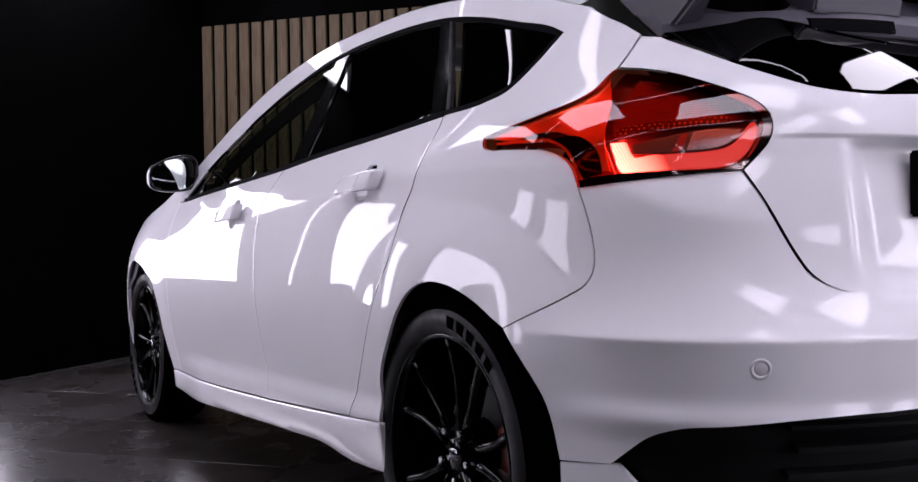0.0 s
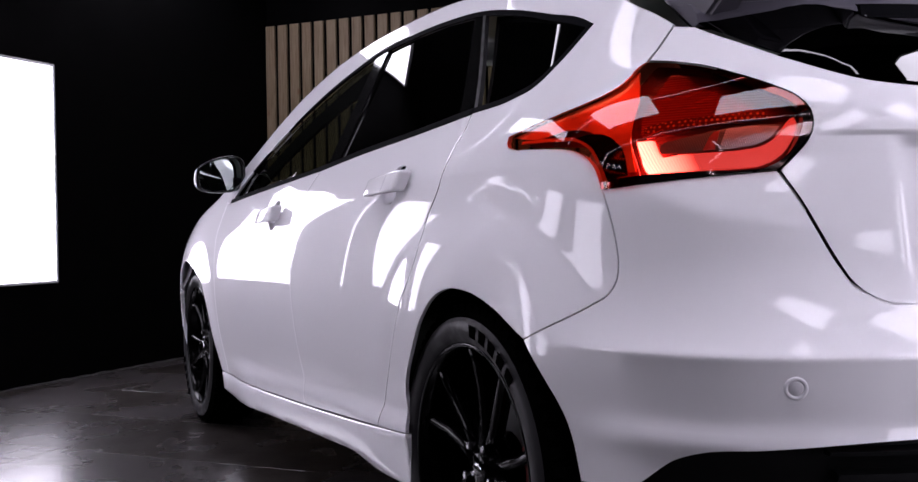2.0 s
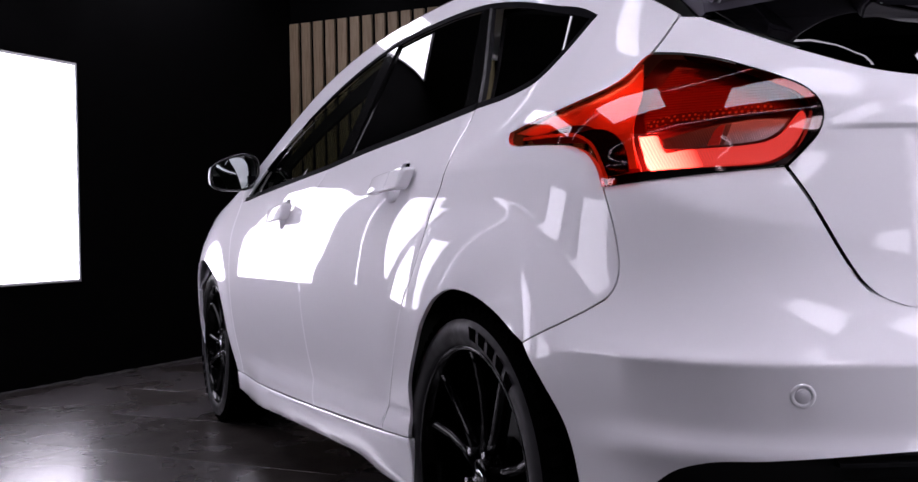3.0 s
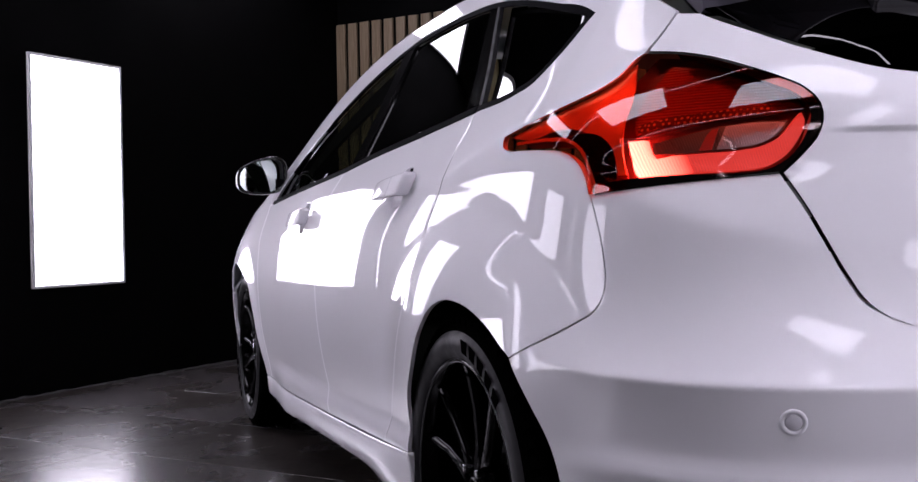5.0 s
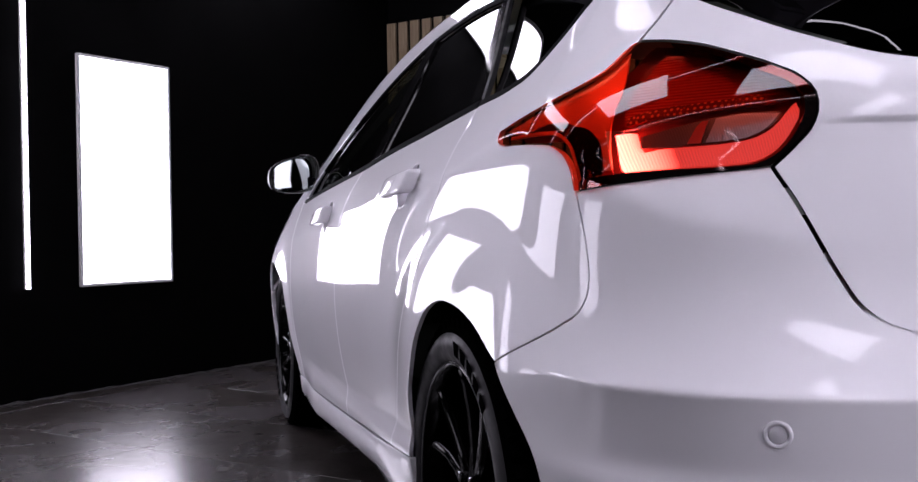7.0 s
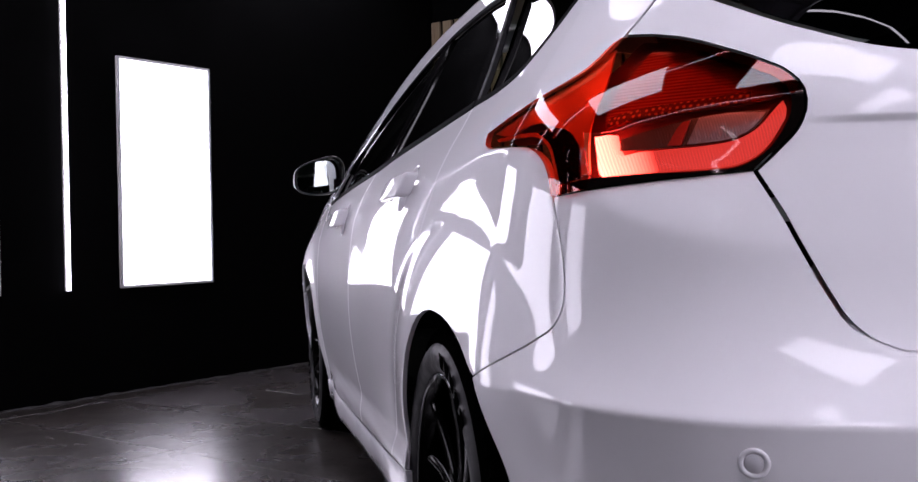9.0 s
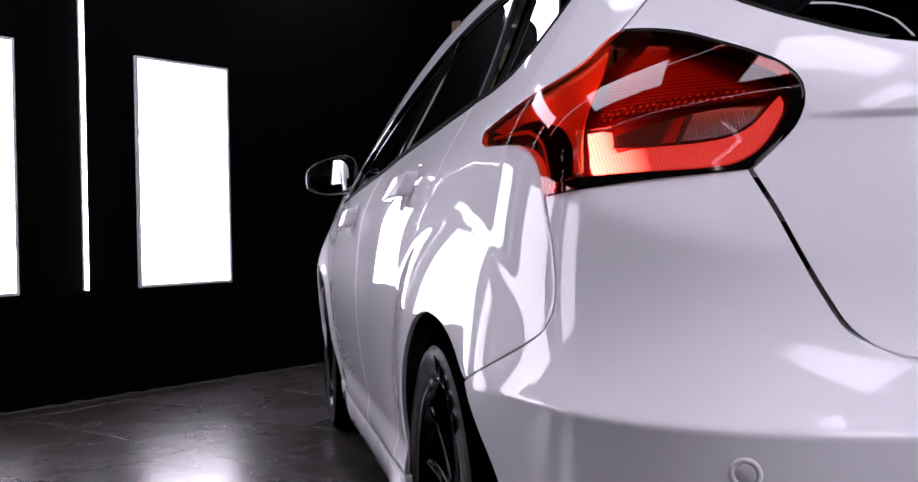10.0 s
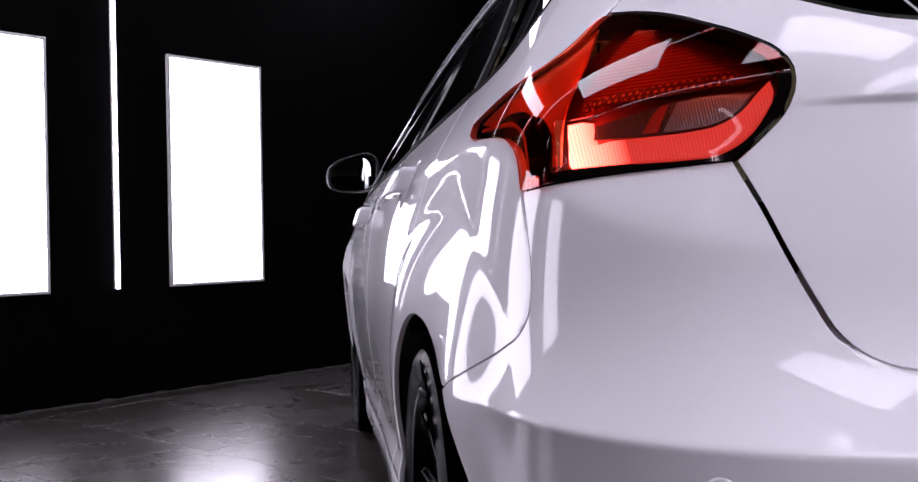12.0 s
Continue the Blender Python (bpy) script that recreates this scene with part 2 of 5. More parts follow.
mx.inputs["A"].default_value, mx.inputs["B"].default_value = (0.09, 0.02, 0.015, 1), (0.55, 0.28, 0.16, 1)
l.new(mr.outputs["Result"], mx.inputs["Factor"])
l.new(mx.outputs["Result"], p.inputs["Base Color"])


def part(name, bm, material, parent=None, label="", smooth=True):
    me = bpy.data.meshes.new(name)
    bm.to_mesh(me)
    bm.free()
    if smooth:
        me.shade_smooth()
    me.materials.append(material)
    ob = new(name, me)
    if parent is not None:
        ob.parent = parent
    if label:
        ob["label"] = label
    return ob


def box(bm, lo, hi, m=None):
    r = bmesh.ops.create_cube(bm, size=1.0)
    c = [(lo[i] + hi[i]) / 2 for i in range(3)]
    s = [hi[i] - lo[i] for i in range(3)]
    for v in r["verts"]:
        v.co = Vector((c[0] + v.co.x * s[0], c[1] + v.co.y * s[1], c[2] + v.co.z * s[2]))
        if m is not None:
            v.co = m @ v.co
    return r["verts"]


# ---------------------------------------------------------------- the room
# room axes: a along the wall with the light panels, b out from it
ROOM = Matrix(((0.756, 0.6546, 0, 0), (0.6546, -0.756, 0, 0), (0, 0, 1, 0), (0, 0, 0, 1)))
A0, A1, B0, B1, CEIL = -4.6, 3.86, -4.06, 3.3, 2.85


def slab(name, lo, hi, mat, parent=None, bevel=0.0, label=""):
    bm = bmesh.new()
    box(bm, lo, hi, ROOM)
    bmesh.ops.recalc_face_normals(bm, faces=bm.faces)
    if bevel:
        bmesh.ops.bevel(bm, geom=bm.edges[:], offset=bevel, segments=2, profile=0.5, affect="EDGES")
    return part(name, bm, mat, parent, label, smooth=False)


def structure(ob, label, category):
    return tagged(ob, label, category, kind="structure")


structure(slab("floor", (A0 - 0.2, B0 - 0.2, -0.15), (A1 + 0.2, B1 + 0.2, -0.006), MAT["grout"]), "dark grey tiled studio floor with thin joints", "floor")
structure(slab("wall_1", (A0 - 0.2, B0 - 0.15, -0.006), (A1 + 0.2, B0, CEIL), MAT["wall"]), "matt black painted wall carrying the light panels", "wall")
structure(slab("wall_2", (A1, B0, -0.006), (A1 + 0.15, B1, CEIL), MAT["wall"]), "black wall behind the timber slats", "wall")
structure(slab("wall_3", (A0 - 0.2, B1, -0.006), (A1 + 0.2, B1 + 0.15, CEIL), MAT["wall"]), "plain black studio wall", "wall")
structure(slab("wall_4", (A0 - 0.15, B0, -0.006), (A0, B1, CEIL), MAT["wall"]), "plain black studio wall", "wall")
structure(slab("ceiling", (A0 - 0.2, B0 - 0.2, CEIL), (A1 + 0.2, B1 + 0.2, CEIL + 0.15), MAT["wall"]), "matt black studio ceiling", "ceiling")

# ragged sealant along the foot of the panel wall
bm = bmesh.new()
rows = []
for i in range(420):
    a = A0 + (A1 - A0) * i / 419
    w = 0.004 + 0.009 * noise.noise((a * 9, 0, 0)) + 0.006 * noise.noise((a * 41, 5, 0))
    h = 0.004 + 0.008 * noise.noise((a * 13, 9, 0))
    rows.append([bm.verts.new(ROOM @ Vector((a, B0 + x, z))) for x, z in ((0, max(h, 0.001) + 0.003), (0.003, max(h, 0.001)), (max(w, 0.003) + 0.002, 0.0))])
for r, s in zip(rows, rows[1:]):
    for k in range(2):
        bm.faces.new((r[k], s[k], s[k + 1], r[k + 1]))
structure(part("trim", bm, MAT["sealant"]), "rough grey sealant bead along the foot of the black wall", "trim")


def light_panel(name, a, b, z, turn, tilt, mat="led"):
    """A slim LED panel, 0.6 by 1.2 m, standing proud of its wall; turn about z in the room, tilt 90 lies flat under the ceiling."""
    thing = new(name)
    w, h, d = 0.30, 0.60, 0.022
    bm = bmesh.new()
    for lo, hi in (((-w, 0, -h), (-w + 0.014, d, h)), ((w - 0.014, 0, -h), (w, d, h)),
                   ((-w + 0.014, 0, -h), (w - 0.014, d, -h + 0.014)), ((-w + 0.014, 0, h - 0.014), (w - 0.014, d, h))):
        box(bm, lo, hi)
    bmesh.ops.bevel(bm, geom=bm.edges[:], offset=0.002, segments=1, affect="EDGES")
    part("frame", bm, MAT["alu"], thing, "white aluminium frame", smooth=False)
    bm = bmesh.new()
    box(bm, (-w + 0.014, 0.002, -h + 0.014), (w - 0.014, d - 0.004, h - 0.014))
    part("diffuser", bm, MAT[mat], thing, "glowing white diffuser", smooth=False)
    thing.matrix_world = ROOM @ Matrix.Translation((a, b, z)) @ Matrix.Rotation(turn, 4, "Z") @ Matrix.Rotation(tilt, 4, "X")
    return tagged(thing, "slim white rectangular LED light panel, switched on", "light", "light panels")


PITCH = 1.252
for a in (1.474, 0.222, -1.03, -2.12):
    light_panel("wall_lamp", a, B0, 1.145, 0, 0)
for a in WALL3_PANELS:
    light_panel("wall_lamp", a, B1, 1.145, math.pi, 0)
for a, b, turn in CEILING_PANELS:
    light_panel("ceiling_lamp", a, b, CEIL, radians(turn), -math.pi / 2, "ceiling_led")


def tube_light(points, wide=1.0, where="running up the black wall"):
    """A slim continuous LED tube along the points (room coordinates) on a thin channel."""
    thing = new("tube_lamp")
    for label, radius, mat, shift in (("channel", 0.012, "alu", 0.0), ("diffuser", 0.009, "tube", 1.0)):
        bm = bmesh.new()
        for (p, n), (q, _) in zip(points, points[1:]):
            p, q, n = Vector(p), Vector(q), Vector(n)
            along = (q - p).normalized()
            side = along.cross(n) * wide
            lo, hi = (0.0, 0.014) if shift == 0 else (0.014, 0.030)
            ring = []
            for end in (p, q):
                ring.append([bm.verts.new(ROOM @ (end + side * s * radius + n * h)) for s, h in ((-1, lo), (1, lo), (1, (lo + hi) / 2), (0.55, hi), (-0.55, hi), (-1, (lo + hi) / 2))])
            for i in range(6):
                j = (i + 1) % 6
                bm.faces.new((ring[0][i], ring[0][j], ring[1][j], ring[1][i]))
            bm.faces.new(ring[0])
            bm.faces.new(ring[1])
        bmesh.ops.recalc_face_normals(bm, faces=bm.faces)
        part(label, bm, MAT[mat], thing, smooth=False)
    return tagged(thing, f"thin white LED tube {where}, switched on", "light", "light tubes")


for k in range(3):
    a = 0.872 - PITCH * k
    tube_light([((a, B0, 0.55), (0, 1, 0)), ((a, B0, CEIL - 0.016), (0, 1, 0))])

for a in (0.872, -0.80, -2.05):
    tube_light([((a, B0 + 0.03, CEIL), (0, 0, -1)), ((a, B1 - 0.4, CEIL), (0, 0, -1))], where="under the black ceiling")
DOWN, OUT = (0, 0, -1), (1, 0, 0)
tube_light([((-2.95, -0.15, CEIL), DOWN), ((-3.30, 0.05, CEIL), DOWN), ((-3.90, 0.30, CEIL), DOWN), ((A0 + 0.03, 0.30, CEIL), DOWN)], wide=3.6, where="under the black ceiling")
tube_light([((A0, -0.80, 2.62), OUT), ((A0, 0.80, 2.62), OUT)], wide=3.0, where="high along the black wall")
tube_light([((A0, -2.70, 2.30), OUT), ((A0, -2.70, CEIL - 0.03), OUT)], wide=3.0)
tube_light([((A0, B0 + 0.08, 2.30), OUT), ((A0, B0 + 0.08, CEIL - 0.03), OUT)], wide=3.0)

# timber slats on the end wall, in front of a soffit
SLAT = 0.1035
for i in range(24):
    b = B0 + 0.004 + SLAT * i
    bm = bmesh.new()
    box(bm, (-0.012, 0, 0), (0.012, 0.074, 2.32))
    bmesh.ops.bevel(bm, geom=bm.edges[:], offset=0.002, segments=1, affect="EDGES")
    ob = part("timber_slat", bm, MAT["pine"], None, smooth=False)
    ob.matrix_world = ROOM @ Matrix.Translation((A1 - 0.0125, b, 0.0))
    tagged(ob, "upright pale pine slat with knots on the black wall", "slat", "wall slats")

# floor tiles, 0.6 by 1.2 m, each its own slab
FLOOR = bpy.data.objects["floor"]
bm = bmesh.new()
box(bm, (0, 0, -0.006), (0.5975, 1.1975, 0.0))
bmesh.ops.bevel(bm, geom=[e for e in bm.edges if all(v.co.z > -0.001 for v in e.verts)], offset=0.0005, segments=1, affect="EDGES")
bm.transform(Matrix.Translation((0.00125, 0.00125, 0)))
tile_ob = part("tile", bm, MAT["floor"], FLOOR, smooth=False)
tile_ob.matrix_world = ROOM @ Matrix.Translation((0.425 - 0.6 * 8, -2.693 - 1.2, 0))
for i in range(-9, 6):
    for j in range(-2, 5):
        if (i, j) == (-8, -1):
            continue
        ob = tile_ob.copy()
        scene.collection.objects.link(ob)
        ob.matrix_world = ROOM @ Matrix.Translation((0.425 + 0.6 * i, -2.693 + 1.2 * j, 0))

# ---------------------------------------------------------------- the car's master surface
# base plan curve with a rounded rear and front corner; the skin stands D metres outside it
SMOOTH_Q, SMOOTH_Z = 0.10, 0.040
RC, RX, RY = 0.5, -0.37, -0.20        # rear corner radius and centre
FC, FX, FY = 0.65, -0.22, 2.75        # front corner radius and centre
Q1 = -RX                              # end of the rear line
Q2 = Q1 + RC * math.pi / 2            # start of the side
Q3 = Q2 + FY - RY                     # end of the side
Q4 = Q3 + FC * math.pi / 2
Q5 = Q4 - FX
QS = [0.0, 0.37, 0.64, 0.90, 1.03, Q2, Q2 + 0.2, Q2 + 0.4, Q2 + 1.2, Q2 + 2.2, Q3, 4.6, Q4, Q5]
ZS = [0.15, 0.30, 0.45, 0.60, 0.68, 0.75, 0.90, 1.00, 1.10, 1.25, 1.40]
DEPTH = {
    0.15: [0.03, 0.02, 0.0, -0.02, -0.025, -0.03, -0.033, -0.035, -0.035, -0.035, -0.03, -0.05, -0.08, -0.08],
    0.30: [0.045, 0.03, 0.012, -0.012, -0.016, -0.018, -0.016, -0.012, -0.022, -0.02, -0.005, 0.0, 0.0, 0.0],
    0.45: [0.056, 0.041, 0.01, -0.01, -0.024, -0.02, -0.01, 0.002, 0.008, 0.010, 0.01, 0.015, 0.03, 0.03],
    0.60: [0.064, 0.049, 0.018, -0.006, -0.023, -0.036, -0.018, 0.002, 0.022, 0.022, 0.012, 0.02, 0.03, 0.03],
    0.68: [0.004, -0.002, -0.028, -0.032, -0.043, -0.046, -0.024, -0.001, 0.02, 0.02, 0.01, 0.0, 0.0, 0.0],
    0.75: [-0.004, -0.018, -0.048, -0.042, -0.053, -0.052, -0.028, -0.003, 0.014, 0.014, 0.0, -0.02, -0.03, -0.03],
    0.90: [0.0, -0.02, -0.062, -0.062, -0.073, -0.068, -0.05, -0.032, -0.012, -0.012, -0.06, -0.2, -0.35, -0.4],
    1.00: [-0.03, -0.045, -0.10, -0.115, -0.109, -0.098, -0.086, -0.078, -0.060, -0.058, -0.12, -0.3, -0.5, -0.55],
    1.10: [-0.10, -0.115, -0.18, -0.21, -0.185, -0.162, -0.149, -0.138, -0.119, -0.116, -0.2, -0.4, -0.6, -0.6],
    1.25: [-0.28, -0.28, -0.32, -0.31, -0.278, -0.253, -0.235, -0.22, -0.203, -0.203, -0.3, -0.5, -0.6, -0.6],
    1.40: [-0.48, -0.46, -0.45, -0.42, -0.378, -0.345, -0.322, -0.302, -0.287, -0.290, -0.4, -0.6, -0.6, -0.6],
}


def spline(xs, ys, x):
    """Monotone-free cubic (Catmull-Rom on uneven knots), vectorised over x; ys may have trailing axes."""
    xs, ys, x = np.asarray(xs, float), np.asarray(ys, float), np.asarray(x, float)
    m = np.gradient(ys, xs, axis=0)
    i = np.clip(np.searchsorted(xs, x) - 1, 0, len(xs) - 2)
    h = xs[i + 1] - xs[i]
    t = np.clip((x - xs[i]) / h, -0.5, 1.5)
    shape = t.shape + (1,) * (ys.ndim - 1)
    t, h = t.reshape(shape), h.reshape(shape)
    return ((1 + 2 * t) * (1 - t) ** 2 * ys[i] + t * (1 - t) ** 2 * h * m[i]
            + t * t * (3 - 2 * t) * ys[i + 1] + t * t * (t - 1) * h * m[i + 1])


# the controls laid on a fine grid and faired, so that the sheet metal runs without ripples
GQ, GZ = 0.02, 0.01
NQ, NZ = int(Q5 / GQ) + 2, 138
FINE = spline(ZS, np.array([DEPTH[z] for z in ZS]), 0.09 + GZ * np.arange(NZ))
FINE = spline(QS, FINE.T, np.minimum(GQ * np.arange(NQ), Q5)).T


def fair(field, sigma, axis, mode):
    n = int(3 * sigma) + 1
    k = np.exp(-0.5 * (np.arange(-n, n + 1) / sigma) ** 2)
    pad = [(0, 0), (0, 0)]
    pad[axis] = (n, n)
    if mode == "odd":
        p = np.pad(field, pad, mode="reflect", reflect_type="odd")
    else:
        p = np.pad(field, pad, mode="reflect")
    return np.apply_along_axis(lambda v: np.convolve(v, k / k.sum(), "valid"), axis, p)


FINE = fair(fair(FINE, SMOOTH_Z / GZ, 0, "odd"), SMOOTH_Q / GQ, 1, "even")


def cubic(t):
    return np.stack([-0.5 * t + t * t - 0.5 * t ** 3, 1 - 2.5 * t * t + 1.5 * t ** 3, 0.5 * t + 2 * t * t - 1.5 * t ** 3, 0.5 * t ** 3 - 0.5 * t * t], 0)


def smooth(a, b, x):
    t = np.clip((x - a) / (b - a), 0, 1)
    return t * t * (3 - 2 * t)


FRONT_WHEEL_Y, WHEEL_Z = 2.598, 0.325
ARCH_EDGE, ARCH_WIDE, ARCH_STEEP = 0.512, 0.175, 0.36
BROW_Q = [0.0, 0.30, 0.46, 0.657, 0.752, 0.825, 0.866, 0.92, 1.0, 1.1, 5.0]
BROW_Z = [0.772, 0.772, 0.774, 0.790, 0.806, 0.831, 0.850, 0.874, 0.900, 0.910, 0.910]


def soft(x, w):
    """x where it is positive, 0 elsewhere, with a rounded corner of width w."""
    return 0.5 * (x + np.sqrt(x * x + 4 * w * w))


def depth(q, z):
    """How far the skin stands outside the base curve at (q, z)."""
    q, z = np.asarray(q, float), np.asarray(z, float)
    u, v = np.clip(np.abs(q) / GQ, 0, NQ - 1.001), np.clip((z - 0.09) / GZ, 0, NZ - 1.001)
    i, j = u.astype(int), v.astype(int)
    cu, cv = cubic(u - i), cubic(v - j)
    d = 0.0
    for a in range(4):
        for b in range(4):
            d = d + cu[a] * cv[b] * FINE[np.clip(j + b - 1, 0, NZ - 1), np.clip(np.abs(i + a - 1), 0, NQ - 1)]
    y = q - Q2 + RY
    wy = FRONT_WHEEL_Y                # front arch
    r = np.hypot(y - wy + 0.015, z - WHEEL_Z)
    d = d + 0.021 * np.exp(-((y - wy - 0.03) / 0.22) ** 2) * smooth(0.98, 0.62, z) + 0.008 * smooth(0.49, 0.34, r) * smooth(0.24, 0.42, z)
    # rear arch: a raised ring that meets the quarter in a valley and flattens towards the wheel opening
    r = np.hypot(y + 0.03, z - 0.33)
    s = soft(ARCH_EDGE + 0.05 * np.clip(y, -0.3, 0.3) - r, 0.005)
    s = np.minimum(s, ARCH_WIDE)
    d = d + ARCH_STEEP * (s - s * s / (2 * ARCH_WIDE)) * smooth(0.28, 0.62, z) * smooth(-0.46, -0.24, y) * smooth(0.46, 0.14, y)
    # rear: the bulge under the lamps ends in a soft edge, the bumper flares out below it to its own edge, tucks in and flares again at its lip
    rear = smooth(1.12, 0.84, q)
    brow = 0.90 - soft(0.90 - spline(BROW_Q, BROW_Z, q), 0.008) + 0.008
    d = d + (0.14 + 0.15 * smooth(0.48, 0.72, q)) * (soft(0.90 - z, 0.006) - soft(brow - z, 0.004))
    d = d + 0.020 * rear * np.exp(-np.sqrt((z - 0.602) ** 2 + 0.004 ** 2) / 0.034)
    d = d + 0.012 * smooth(1.05, 0.78, q) * np.exp(-((z - 0.468) / 0.026) ** 2)
    d = d - 0.022 * smooth(0.46, 0.38, q) * smooth(0.655, 0.70, z) * smooth(0.938, 0.915, z)   # plate recess
    d = d + 0.006 * smooth(0.60, 0.48, q) * smooth(0.931, 0.940, z) * smooth(1.05, 0.945, z)      # gate crease
    side = smooth(1.25, 1.6, q) * smooth(4.3, 3.9, q)
    crest = 0.885 - 0.062 * (y - 0.5)                                            # shoulder line
    d = d + side * (0.005 - 0.12 * (soft(z - crest, 0.003) - soft(z - crest - 0.09, 0.02)))
    foot = 0.352 - 0.040 * (q - 2.45)
    side = side * smooth(3.5, 3.1, q)
    d = d + side * 0.016 * smooth(foot + 0.032, foot - 0.030, z)
    return d


def skin(q, z, out=0.0):
    """Points of the left half of the body: arrays of x, y, z."""
    q, z = np.broadcast_arrays(np.asarray(q, float), np.asarray(z, float))
    d = depth(q, z) + out
    a = np.clip((q - Q1) / RC, 0, math.pi / 2)
    x = np.where(q < Q1, -q, RX - np.sin(a) * (RC + d))
    y = np.where(q < Q1, RY - RC - d, RY - np.cos(a) * (RC + d) + np.clip(q - Q2, 0, FY - RY))
    b = np.clip((q - Q3) / FC, 0, math.pi / 2)
    front = q > Q3
    x = np.where(front, np.where(q > Q4, -(Q5 - q), FX - np.cos(b) * (FC + d)), x)
    y = np.where(front, FY + np.sin(b) * (FC + d), y)
    return np.stack([x, y, z], -1)


# ---------------------------------------------------------------- the car
from mathutils.geometry import delaunay_2d_cdt

car = new("car")
tagged(car, "glossy white five-door hatchback with black alloy wheels parked on tiles", "car")


def Y(y):
    return y + Q2 - RY


def curve(pts, step=0.012, side=True):
    """A smooth open run through the points; (y, z) pairs on the side or (q, z) pairs."""
    p = np.array([(Y(a), b) if side else (a, b) for a, b in pts], float)
    if len(p) == 2:
        n = max(2, int(np.hypot(*(p[1] - p[0])) / step))
        return [tuple(p[0] + (p[1] - p[0]) * i / n) for i in range(n)]
    s = np.concatenate([[0], np.cumsum(np.hypot(*np.diff(p, axis=0).T))])
    n = max(len(p), int(s[-1] / step))
    u = np.linspace(0, s[-1], n + 1)[:-1]
    return [tuple(v) for v in spline(s, p, u)]


def inset(poly, g):
    p = np.array(poly)
    area = 0.5 * np.sum(p[:, 0] * np.roll(p[:, 1], -1) - np.roll(p[:, 0], -1) * p[:, 1])
    if area < 0:
        p = p[::-1]
    e1, e2 = p - np.roll(p, 1, 0), np.roll(p, -1, 0) - p
    n1 = np.stack([-e1[:, 1], e1[:, 0]], 1) / np.maximum(np.linalg.norm(e1, axis=1), 1e-9)[:, None]
    n2 = np.stack([-e2[:, 1], e2[:, 0]], 1) / np.maximum(np.linalg.norm(e2, axis=1), 1e-9)[:, None]
    b = n1 + n2
    b /= np.maximum((b * b).sum(1, keepdims=True) / 2, 0.35)
    return p + b * g


def edge_distance(pts, poly):
    a, b = poly, np.roll(poly, -1, 0)
    ab = b - a
    best = np.full(len(pts), 1e9)
    cross = np.zeros(len(pts), int)
    for i in range(len(a)):
        ap = pts - a[i]
        t = np.clip((ap @ ab[i]) / max(ab[i] @ ab[i], 1e-12), 0, 1)
        best = np.minimum(best, np.hypot(*(ap - t[:, None] * ab[i]).T))
        y0, y1 = a[i, 1], b[i, 1]
        hit = (y0 > pts[:, 1]) != (y1 > pts[:, 1])
        if y1 != y0:
            cross += hit & (pts[:, 0] < (b[i, 0] - a[i, 0]) * (pts[:, 1] - y0) / (y1 - y0) + a[i, 0])
    return best, cross % 2 == 1


def skin_normal(q, z, out=0.0):
    e = 1e-3
    f = out if callable(out) else (lambda a, b: out)
    q0 = np.maximum(q - e, 0)
    du = skin(q + e, z, f(q + e, z)) - skin(q0, z, f(q0, z))
    dv = skin(q, z + e, f(q, z + e)) - skin(q, z - e, f(q, z - e))
    n = np.cross(dv, du)
    n /= np.maximum(np.linalg.norm(n, axis=-1, keepdims=True), 1e-12)
    flat = np.asarray(q) < 1e-4
    n[flat, 0] = 0
    return n


